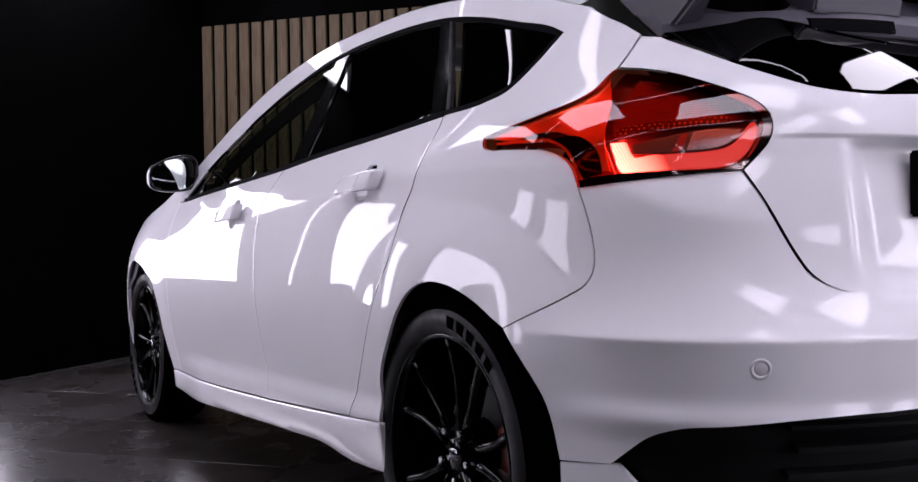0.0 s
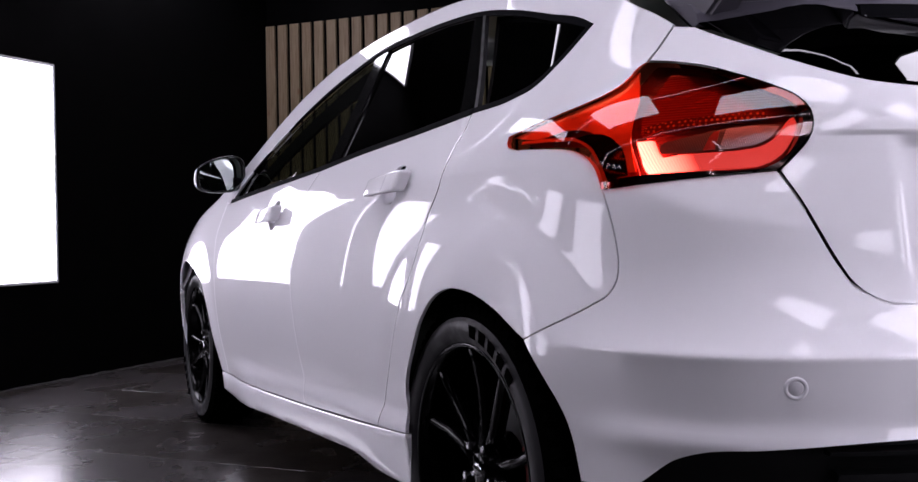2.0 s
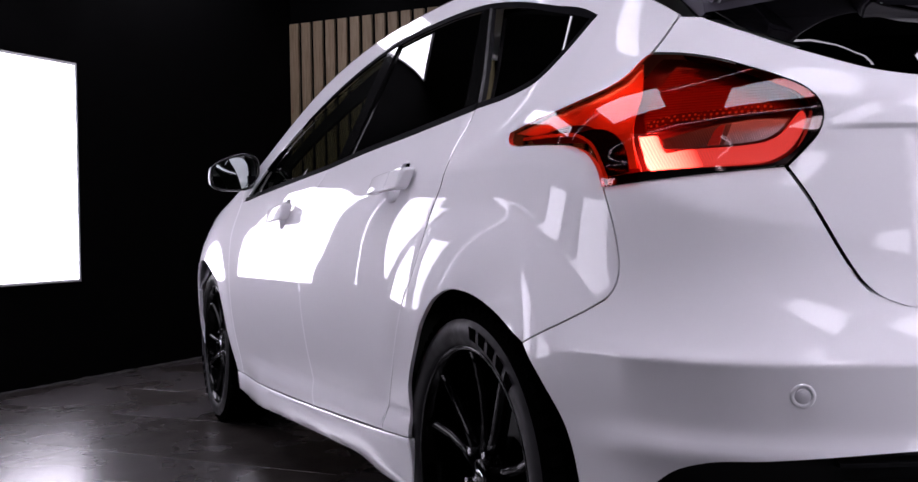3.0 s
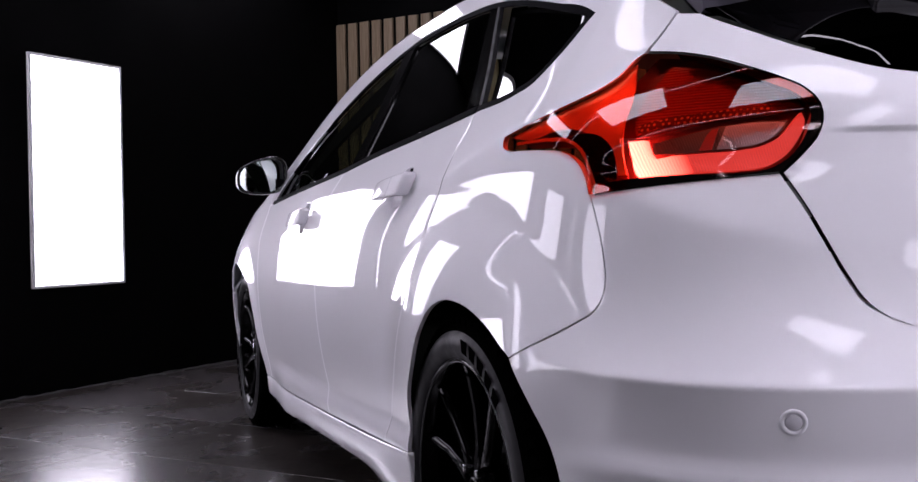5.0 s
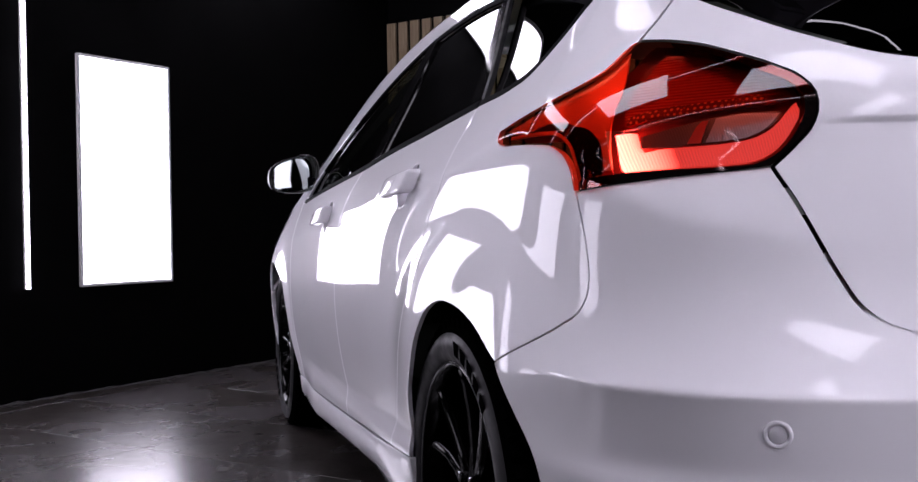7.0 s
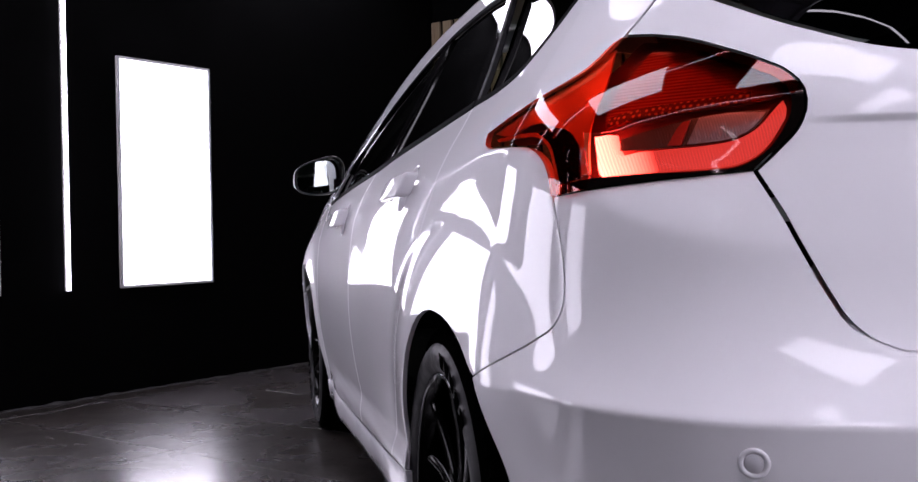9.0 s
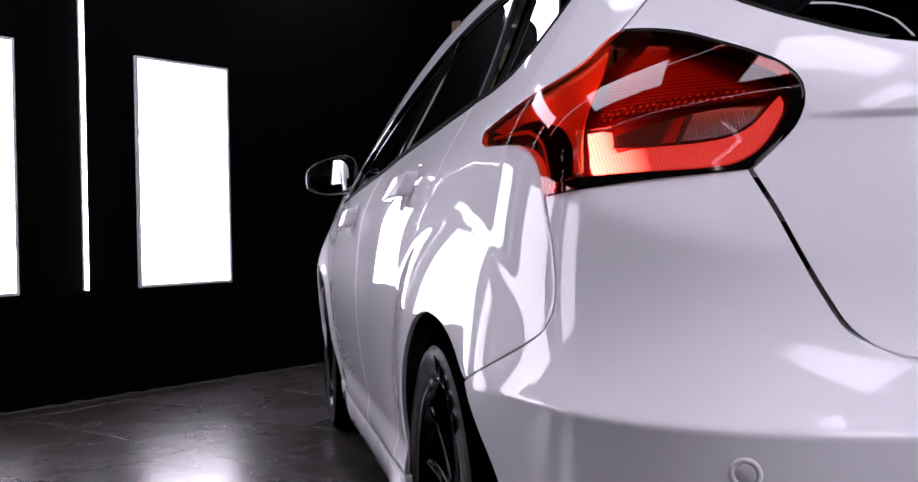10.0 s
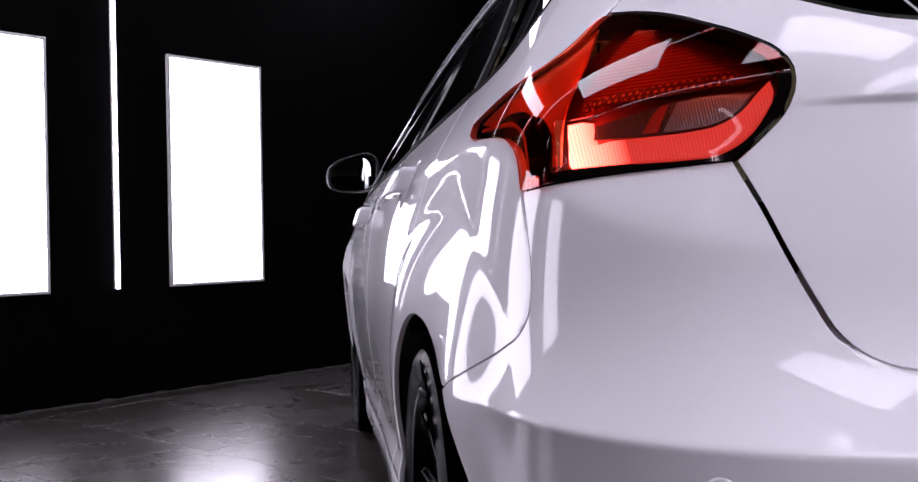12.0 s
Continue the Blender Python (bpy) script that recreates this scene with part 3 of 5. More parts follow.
def panel(name, poly, mat, parent, label="", gap=0.0022, h=0.022, out=0.0, lip=0.016, both=False, mirror=True, bulge=None, roll=0.003, relief=None, dense=(), shaded_joint=False):
    """A sheet cut from the master surface along poly, with a rolled edge and a folded flange; a twin on the other side."""
    ring = inset(poly, gap)
    second = inset(ring, roll)
    lo, hi = ring.min(0), ring.max(0)
    gx, gz = np.meshgrid(np.arange(lo[0], hi[0], h), np.arange(lo[1], hi[1], h * 0.9))
    gx = gx + (np.arange(gx.shape[0]) % 2 * h / 2)[:, None]
    grid = np.stack([gx.ravel(), gz.ravel()], 1)
    for q0, q1, z0, z1, hh in dense:
        grid = grid[~((grid[:, 0] > q0) & (grid[:, 0] < q1) & (grid[:, 1] > z0) & (grid[:, 1] < z1))]
        ax, az = np.meshgrid(np.arange(q0, q1, hh), np.arange(z0, z1, hh))
        grid = np.concatenate([grid, np.stack([ax.ravel(), az.ravel()], 1)])
    dist, inside = edge_distance(grid, ring)
    grid = grid[inside & (dist > roll + 0.006)]
    d2, in2 = edge_distance(second, ring)
    second = second[in2 & (d2 > roll * 0.6)]
    n = len(ring)
    pts = [Vector(p) for p in np.concatenate([ring, second, grid])]
    v, _, f, _, _, _ = delaunay_2d_cdt(pts, [], [list(range(n))], 1, 1e-6)
    qz = np.array([(p.x, p.y) for p in v])
    dist, _ = edge_distance(qz, ring)
    t = np.clip(dist / roll, 0, 1)
    o = out - roll * 0.8 * (1 - np.sqrt(np.clip(1 - (1 - t) ** 2, 0, 1)))
    if bulge is not None:
        o = o + bulge(qz, dist)
    q = np.maximum(qz[:, 0], 0)
    lift = relief or (lambda a, b: 0.0)
    o = o + lift(q, qz[:, 1])
    pos = skin(q, qz[:, 1], o)
    nor = skin_normal(q, qz[:, 1], lambda a, b: out + lift(a, b))
    if bulge is not None:
        nor = None
    faces = [tuple(t) for t in f]
    # orient outward
    a, b, c = (pos[[t[k] for t in faces]] for k in range(3))
    fn = np.cross(b - a, c - a)
    ref = skin_normal(q, qz[:, 1], out)[[t[0] for t in faces]]
    faces = [t if s > 0 else t[::-1] for t, s in zip(faces, (fn * ref).sum(1))]
    # flange round the edge
    count = {}
    for t in faces:
        for k in range(3):
            e = (t[k], t[(k + 1) % 3])
            count[e] = count.get(e, 0) + 1
    rim = [e for e in count if (e[1], e[0]) not in count]
    if both:
        rim = [e for e in rim if q[e[0]] > 1e-3 or q[e[1]] > 1e-3]
    used = sorted({i for e in rim for i in e})
    where = {}
    extra = []
    for i in used:
        where[i] = len(pos) + len(used) + len(extra)
        extra.append(skin(q[i], qz[i, 1], o[i] - lip))
    top = {i: len(pos) + k for k, i in enumerate(used)}
    allpos = np.concatenate([pos, pos[used], np.array(extra)]) if used else pos
    sheet = len(faces)
    faces = faces + [(top[b], top[a], where[a], where[b]) for a, b in rim]
    made = []
    for s in ((1,) if not mirror else (1, -1)):
        P, FF, NN = allpos.copy(), faces, nor
        if s < 0:
            P[:, 0] *= -1
            FF = [t[::-1] for t in faces]
            if nor is not None:
                NN = nor * np.array([-1, 1, 1])
        made.append((P, FF, NN))
    if both:
        k = len(allpos)
        P = np.concatenate([m[0] for m in made])
        FF = made[0][1] + [tuple(i + k for i in t) for t in made[1][1]]
        NN = None if nor is None else np.concatenate([np.concatenate([m[2], np.zeros((k - len(m[2]), 3))]) for m in made])
        made = [(P, FF, NN)]
    obs = []
    for P, FF, NN in made:
        me = bpy.data.meshes.new(name)
        me.from_pydata(P.tolist(), [], FF)
        me.shade_smooth()
        if NN is not None:
            full = np.zeros((len(P), 3))
            full[:len(NN)] = NN
            me.normals_split_custom_set_from_vertices(full.tolist())
        me.materials.append(mat)
        if shaded_joint:                    # flange coloured black for the shade in the joint
            me.materials.append(MAT["satin_black"])
            for f in me.polygons:
                f.material_index = int(f.index % len(faces) >= sheet)
        ob = new(name, me)
        ob.parent = parent
        if label:
            ob["label"] = label
        obs.append(ob)
    return obs


# shared lines: on the side as (y, z), at the rear as (q, z)
BELT = [(2.03, 0.915), (1.53, 0.943), (1.02, 0.975), (0.75, 0.999), (0.46, 1.019), (0.16, 1.044), (0.0, 1.056), (-0.065, 1.072), (-0.115, 1.118), (-0.158, 1.180)]
HEAD = [(-0.158, 1.180), (-0.115, 1.198), (0.032, 1.238), (0.203, 1.282), (0.38, 1.316), (0.588, 1.334), (0.81, 1.340), (1.032, 1.335), (1.24, 1.301), (1.42, 1.246), (1.60, 1.174), (1.745, 1.103), (1.89, 1.020), (2.03, 0.915)]
RAIL = [(2.19, 0.99), (2.02, 1.10), (1.85, 1.198), (1.62, 1.298), (1.42, 1.352), (1.20, 1.385), (0.93, 1.395), (0.60, 1.387), (0.30, 1.350), (0.0, 1.290), (-0.17, 1.238)]
RAIL_END = [(Y(-0.17), 1.238), (1.08, 1.205), (0.98, 1.178), (0.90, 1.152)]
HATCH_TOP = [(0.9059, 1.1533), (0.9279, 1.1132), (0.9484, 1.0808)]
LAMP_TOP = [(0.9484, 1.0808), (0.8539, 1.072), (0.7663, 1.0566), (0.7, 1.038), (0.632, 1.014), (0.5974, 0.9968), (0.5796, 0.9768), (0.5776, 0.9578), (0.588, 0.932), (0.612, 0.908), (0.6452, 0.8799)]
LAMP_FOOT = [(0.6452, 0.8799), (0.6997, 0.8768), (0.7883, 0.8718), (0.8678, 0.8659), (0.9666, 0.8586)]
LAMP_HOOK = [(0.9666, 0.8586), (0.9798, 0.8857), (1.0018, 0.9069), (1.0338, 0.9221), (1.0682, 0.9313), (1.1432, 0.9387), (1.2209, 0.9437), (1.2636, 0.9465), (1.2917, 0.9562), (1.2963, 0.9728)]
LAMP_BACK = [(1.2963, 0.9728), (1.2053, 0.9906), (1.13, 1.003), (1.06, 1.016), (1.015, 1.028), (0.98, 1.046), (0.9588, 1.0747), (0.9484, 1.0808)]
BUMP_GAP = [(0.9666, 0.8586), (0.9443, 0.815), (0.9275, 0.7693), (0.9195, 0.7305), (0.9215, 0.71), (0.9342, 0.6894), (0.9719, 0.6683), (1.0249, 0.6435), (1.0662, 0.6249), (1.1139, 0.6037)]
GATE_SIDE = [(0.6452, 0.8799), (0.6146, 0.8329), (0.5875, 0.782), (0.5614, 0.7347), (0.5424, 0.7044), (0.5171, 0.6833), (0.4876, 0.6715)]
GATE_FOOT = [(0.4876, 0.6715), (0.4, 0.668), (0.2066, 0.6668), (0, 0.665)]
REAR_DOOR_GAP = [(0.16, 1.044), (0.151, 1.01), (0.159, 0.97), (0.1599, 0.9253), (0.1624, 0.8824), (0.1854, 0.8191), (0.194, 0.7299), (0.2501, 0.6369), (0.3302, 0.5068), (0.388, 0.42), (0.43, 0.342)]
MID_DOOR_GAP = [(1.02, 0.975), (1.063, 0.907), (1.098, 0.787), (1.096, 0.70), (1.074, 0.545), (1.060, 0.423), (1.056, 0.371), (1.052, 0.338), (1.050, 0.299)]
FRONT_DOOR_GAP = [(2.10, 0.915), (2.135, 0.80), (2.135, 0.64), (2.122, 0.48), (2.115, 0.36), (2.10, 0.2635)]
SILL = [(2.20, 0.262), (1.74, 0.268), (1.050, 0.299), (0.430, 0.342), (0.250, 0.357)]
SILL_FOOT = [(0.252, 0.238), (0.36, 0.232), (0.47, 0.230), (0.62, 0.240), (0.875, 0.230), (1.424, 0.202), (2.0, 0.180), (2.205, 0.190)]
LOWER_EDGE = [(0.9985, 0.377), (0.8771, 0.3861)]
DIFF_TOP = [(0.8771, 0.3861), (0.8463, 0.4105), (0.808, 0.4396), (0.7642, 0.4568), (0.6847, 0.4661), (0.562, 0.477), (0.403, 0.483), (0, 0.488)]
# the wheel opening from its front foot over the top to its rear foot, about the rear axle
ARCH = [(0.2611, 0.2338), (0.2573, 0.2944), (0.2524, 0.3561), (0.2476, 0.446), (0.1767, 0.5538), (0.1333, 0.6198), (0.0945, 0.6581), (0.0419, 0.6783), (-0.0231, 0.6773), (-0.1161, 0.6528), (-0.2022, 0.6182), (-0.2416, 0.6038), (-0.2955, 0.5464), (-0.3429, 0.4778), (-0.3686, 0.3819), (-0.3721, 0.3107), (-0.3711, 0.2225)]
FRONT_ARCH = [(0.240, 0.240), (0.236, 0.30), (0.231, 0.361), (0.226, 0.45), (0.190, 0.552), (0.141, 0.619), (0.084, 0.659), (0.020, 0.680), (-0.045, 0.679), (-0.138, 0.655), (-0.224, 0.621), (-0.2634, 0.607),
        (-0.317, 0.551), (-0.364, 0.484), (-0.389, 0.390), (-0.392, 0.32), (-0.385, 0.23)]
FORE = 2.618


def arch(i, j, fore=0.0):
    """The stretch of the opening from point i to point j; fore shifts it to the front axle."""
    line = FRONT_ARCH if fore else ARCH
    pts = [(y + fore, z) for y, z in (line[i:j + 1] if i < j else line[j:i + 1][::-1])]
    return curve(pts) + [(Y(pts[-1][0]), pts[-1][1])]


def back(pts):
    return list(reversed(pts))


# quarter panel with the roof rail and the pillars in one sheet
quarter = (curve(back(REAR_DOOR_GAP)) + curve(BELT[5:]) + curve(HEAD) + curve([(2.03, 0.915), (2.10, 0.915), (2.19, 0.99)]) + curve(RAIL)
           + curve(RAIL_END, side=False) + curve(HATCH_TOP, side=False) + curve(back(LAMP_BACK), side=False) + curve(back(LAMP_HOOK), side=False)
           + curve(BUMP_GAP, side=False) + arch(11, 2)[:-1] + curve([ARCH[2], (0.430, 0.342)]))
panel("quarter_panel", quarter, MAT["paint"], car, lip=0.008, gap=0.0016, h=0.012)
# doors
rear_door = curve(back(REAR_DOOR_GAP)) + curve(back(BELT[2:6])) + curve(MID_DOOR_GAP) + curve(SILL[2:4])
front_door = curve(back(MID_DOOR_GAP)) + curve(back(BELT[:3])) + curve([(2.03, 0.915), (2.10, 0.915)]) + curve(FRONT_DOOR_GAP) + curve([(2.10, 0.2635), (1.74, 0.268), (1.050, 0.299)])
HANDLES = ((0.388, 0.903), (1.325, 0.852))


def scoop(y, z):
    """The dish pressed into a door behind its handle."""
    return lambda q, h: -0.026 * smooth(1.0, 0.70, (np.abs((q - Y(y) - 0.004) / 0.036) ** 3 + np.abs((h - z + 0.001) / 0.047) ** 3) ** (1 / 3))


patch = [(Y(y) - 0.045, Y(y) + 0.047, z - 0.060, z + 0.060, 0.003) for y, z in HANDLES]
rear_doors = panel("rear_door", rear_door, MAT["paint"], car, gap=0.0030, shaded_joint=True, h=0.014, relief=scoop(*HANDLES[0]), dense=patch[:1])
front_doors = panel("front_door", front_door, MAT["paint"], car, gap=0.0030, shaded_joint=True, relief=scoop(*HANDLES[1]), dense=patch[1:])
# front wing and nose
WING_TOP = [(2.19, 0.99), (2.35, 0.935), (2.60, 0.885), (2.75, 0.855)]
fender = (curve(back(FRONT_DOOR_GAP)) + curve([(2.10, 0.915), (2.19, 0.99)]) + curve(WING_TOP) + curve([(Y(2.75), 0.855), (4.35, 0.825), (4.45, 0.77)], side=False)
          + curve([(4.45, 0.77), (4.36, 0.62), (Y(0.190 + FORE), 0.552)], side=False) + arch(4, 14, fore=FORE)[:-1] + curve([(-0.389 + FORE, 0.390), (-0.40 + FORE, 0.32), (2.20, 0.262)]) + curve([(2.20, 0.262), (2.10, 0.2635)]))
panel("front_wing", fender, MAT["paint"], car, lip=0.008)
nose = (curve([(4.45, 0.77), (4.75, 0.74), (Q5, 0.73)], side=False) + curve([(Q5, 0.73), (Q5, 0.20)], side=False) + curve([(Q5, 0.20), (4.5, 0.19), (Y(0.240 + FORE), 0.24)], side=False)
        + arch(0, 4, fore=FORE)[:-1] + curve([(Y(0.190 + FORE), 0.552), (4.36, 0.62), (4.45, 0.77)], side=False))
panel("front_bumper", nose, MAT["paint"], car, h=0.03)
# skirts
skirt = curve(SILL) + curve([(0.250, 0.357), (0.252, 0.238)]) + curve(SILL_FOOT) + curve([(2.205, 0.190), (2.20, 0.262)])
panel("side_skirt", skirt, MAT["paint"], car, gap=0.0018, lip=0.02,
      bulge=lambda qz, d: 0.001 + 0.008 * smooth(Y(0.20), Y(0.50), qz[:, 0]) * np.sin(np.clip(d / 0.07, 0, 1) * math.pi / 2) + 0.004 * smooth(Y(0.80), Y(0.30), qz[:, 0]) * smooth(0.33, 0.23, qz[:, 1]))
# rear bumper and gate, each one sheet over both sides
bumper = (curve(GATE_FOOT, side=False) + curve([(0.0, 0.665), (0.0, 0.488)], side=False) + curve(back(DIFF_TOP), side=False) + curve(back(LOWER_EDGE), side=False)
          + back(arch(11, 14)[1:]) + curve(back(BUMP_GAP), side=False) + curve(back(LAMP_FOOT), side=False) + curve(GATE_SIDE, side=False))
rear_bumper = panel("rear_bumper", bumper, MAT["paint"], car, both=True, gap=0.0014, lip=0.010, h=0.012, dense=[(0, 1.0, 0.588, 0.616, 0.004)])[0]
GLASS_EDGE = [(0.0, 1.032), (0.237, 1.022), (0.37, 1.018), (0.464, 1.028), (0.566, 1.060), (0.695, 1.107), (0.83, 1.147)]
gate = (curve(GLASS_EDGE, side=False) + curve([(0.83, 1.147), (0.90, 1.152)], side=False) + curve(HATCH_TOP, side=False) + curve(LAMP_TOP, side=False)
        + curve(GATE_SIDE, side=False) + curve(GATE_FOOT, side=False) + curve([(0.0, 0.665), (0.0, 1.032)], side=False))
tailgate = panel("tailgate", gate, MAT["paint"], car, both=True, shaded_joint=True, gap=0.0046, lip=0.012, h=0.014, dense=[(0, 0.60, 0.918, 0.952, 0.004)])[0]
apron = curve([(0.986, 0.3785), (0.864, 0.390)], side=False) + curve([(0.864, 0.390), (0.83, 0.36), (0.80, 0.31), (0.80, 0.26)], side=False) + curve([(0.80, 0.26), (0.984, 0.25)], side=False) + curve([(0.984, 0.25), (0.986, 0.3785)], side=False)
panel("lower_apron", apron, MAT["paint"], rear_bumper)
# the bumper's step that shows in the joint under the gate
step_line = curve([(0.578, 0.762), (0.560, 0.728), (0.545, 0.705), (0.520, 0.684), (0.490, 0.672), (0.40, 0.668), (0.20, 0.666), (0.0, 0.665)], side=False)
low = [(a + 0.006, b - 0.012) for a, b in step_line]
high = [(max(a - 0.008, 0.0), b + 0.010) for a, b in step_line]
low[-1], high[-1] = (0.0, low[-1][1]), (0.0, high[-1][1])
panel("step", high + back(low), MAT["paint"], rear_bumper, both=True, out=-0.004, relief=lambda q, z: -0.035 * smooth(0.685, 0.755, z), gap=0.0002, lip=0.002, roll=0.001, h=0.012)
# black lower diffuser
diff = curve(DIFF_TOP, side=False) + curve([(0.0, 0.488), (0.0, 0.24)], side=False) + curve([(0.0, 0.24), (0.78, 0.25)], side=False) + curve([(0.78, 0.25), (0.80, 0.31), (0.83, 0.36), (0.864, 0.394)], side=False)
diffuser = panel("diffuser", diff, MAT["black_plastic"], rear_bumper, "matt black plastic diffuser", both=True, out=-0.03, gap=-0.004)[0]


def bar_along(name, q0, q1, z0, z1, out0, out1, mat, parent, label="", n=24, both=True):
    """A ledge that follows the rear from q0 to q1, between z0 and z1, standing out0 to out1 off the skin."""
    bm = bmesh.new()
    for s in ((1, -1) if both else (1,)):
        rings = []
        for i in range(n + 1):
            q = q0 + (q1 - q0) * i / n
            zz = (z1(q) if callable(z1) else z1, z0(q) if callable(z0) else z0)
            row = []
            for o, z in ((out0, zz[0]), (out1, zz[0] - 0.004), (out1, zz[1] + 0.003), (out0, zz[1])):
                p = skin(q, z, o)
                row.append(bm.verts.new((p[0] * s, p[1], p[2])))
            rings.append(row)
        for a, b in zip(rings, rings[1:]):
            for k in range(4):
                bm.faces.new((a[k], b[k], b[(k + 1) % 4], a[(k + 1) % 4]))
        bm.faces.new(rings[0])
        bm.faces.new(rings[-1])
    bmesh.ops.recalc_face_normals(bm, faces=bm.faces)
    return part(name, bm, mat, parent, label, smooth=False)


for k, (z, q1) in enumerate(((0.470, 0.60), (0.430, 0.585), (0.388, 0.60), (0.345, 0.58))):
    bar_along("slat", 0.0, q1, z - 0.013, z + 0.004 if k else z, -0.035, -0.004, MAT["black_plastic"], rear_bumper)


# windows
def at(line, y):
    a = np.array(sorted(line))
    return float(np.interp(y, a[:, 0], a[:, 1]))


def window(y0, y1, lean0, lean1, m=0.012, n=24):
    """Pane between two leaning uprights; y0, y1 at the belt, lean in metres of y per metre of height."""
    low = [(y, at(BELT[:8], y) + m) for y in np.linspace(y0, y1, n)]
    z_low0, z_low1 = low[0][1], low[-1][1]
    head = [p for p in HEAD]
    def cut(y, z, lean):
        for i in range(200):
            yy, zz = y + lean * 0.0025 * i, z + 0.0025 * i
            if zz > at(head, yy) - m:
                break
        return yy, zz
    t0, t1 = cut(y0, z_low0, lean0), cut(y1, z_low1, lean1)
    top = [(y, at(head, y) - m) for y in np.linspace(t1[0], t0[0], n)]
    poly = [(Y(a), b) for a, b in low[:-1]]
    poly += curve([low[-1], t1]) if abs(t1[1] - z_low1) > 0.02 else [(Y(low[-1][0]), low[-1][1])]
    poly += [(Y(a), b) for a, b in top[:-1]]
    poly += curve([top[-1], low[0]])
    return poly


panes = panel("window_glass", window(0.245, 0.905, 0.66, 0.25), MAT["privacy"], car, "dark privacy glass", out=-0.012, gap=0.001, lip=0.004)
for ob, door in zip(panes, rear_doors):
    ob.parent = door
panes = panel("window_glass", window(1.0, 1.985, 0.22, -0.5), MAT["glass"], car, "lightly tinted glass", out=-0.012, relief=lambda q, z: -0.25 * np.clip(1.10 - z, 0, 1) ** 2, gap=0.001, lip=0.004)
for ob, door in zip(panes, front_doors):
    ob.parent = door
tip = curve([(0.148, 1.058), (0.0, 1.068), (-0.055, 1.083), (-0.100, 1.122), (-0.140, 1.180)]) + curve([(-0.140, 1.180), (-0.115, 1.187), (0.03, 1.227), (0.20, 1.272), (0.345, 1.300)]) + curve([(0.345, 1.300), (0.148, 1.058)])
panel("quarter_glass", tip, MAT["privacy"], car, "dark privacy glass", out=-0.012, relief=lambda q, z: -0.045 * (q - Y(0.05)), gap=0.001, lip=0.004)
# black uprights and trims round the glass
def strip(pts_low, pts_high, name, mat, out, parent=car, label=""):
    return panel(name, curve(pts_low) + curve([pts_low[-1], pts_high[0]]) + curve(pts_high) + curve([pts_high[-1], pts_low[0]]), mat, parent, label, gap=0.0004, out=out, lip=0.01, h=0.02)
strip([(0.166, 1.058), (0.238, 1.054)], [(0.425, 1.312), (0.372, 1.306)], "pillar_trim", MAT["gloss_black"], -0.004, label="gloss black pillar trim")
strip([(0.148, 1.056), (0.163, 1.056)], [(0.369, 1.306), (0.352, 1.301)], "window_seal", MAT["rubber"], 0.001, label="black rubber seal")
strip([(0.91, 0.998), (0.993, 0.991)], [(1.073, 1.315), (0.985, 1.325)], "pillar_trim", MAT["gloss_black"], -0.003, label="gloss black pillar trim")
shift = lambda line, dz: [(y, z + dz) for y, z in line]
strip(shift(BELT[:6], -0.002), back(shift(BELT[:6], 0.013)), "belt_moulding", MAT["satin_black"], 0.003, label="satin black moulding")
strip([(0.16, 1.042), (0.0, 1.054), (-0.065, 1.070), (-0.117, 1.118), (-0.160, 1.181)], [(-0.142, 1.181), (-0.101, 1.123), (-0.056, 1.084), (0.0, 1.069), (0.16, 1.057)], "window_seal", MAT["satin_black"], 0.001, label="satin black seal")
strip([(-0.158, 1.182), (-0.12, 1.199), (0.03, 1.239), (0.20, 1.284), (0.38, 1.317), (0.58, 1.335), (0.81, 1.341), (1.03, 1.335), (1.24, 1.303), (1.43, 1.251), (1.63, 1.179), (1.77, 1.111), (1.90, 1.026)],
      [(1.88, 1.018), (1.755, 1.100), (1.62, 1.165), (1.42, 1.238), (1.23, 1.289), (1.03, 1.321), (0.81, 1.327), (0.58, 1.321), (0.38, 1.303), (0.20, 1.270), (0.03, 1.225), (-0.115, 1.185), (-0.142, 1.176)], "window_seal", MAT["satin_black"], -0.001, label="satin black seal")
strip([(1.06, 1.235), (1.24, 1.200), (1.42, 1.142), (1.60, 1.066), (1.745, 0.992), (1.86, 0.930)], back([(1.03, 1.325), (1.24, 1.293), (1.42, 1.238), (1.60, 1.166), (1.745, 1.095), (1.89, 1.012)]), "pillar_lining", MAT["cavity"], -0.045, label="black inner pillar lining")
rear_pane = (curve(GLASS_EDGE, side=False) + curve([(0.83, 1.147), (0.80, 1.20), (0.74, 1.30)], side=False) + curve([(0.74, 1.30), (0.4, 1.315), (0.0, 1.32)], side=False) + curve([(0.0, 1.32), (0.0, 1.032)], side=False))
panel("rear_glass", rear_pane, MAT["privacy"], tailgate, "dark tinted rear screen", both=True, out=-0.005, gap=0.004, lip=0.006, h=0.03)


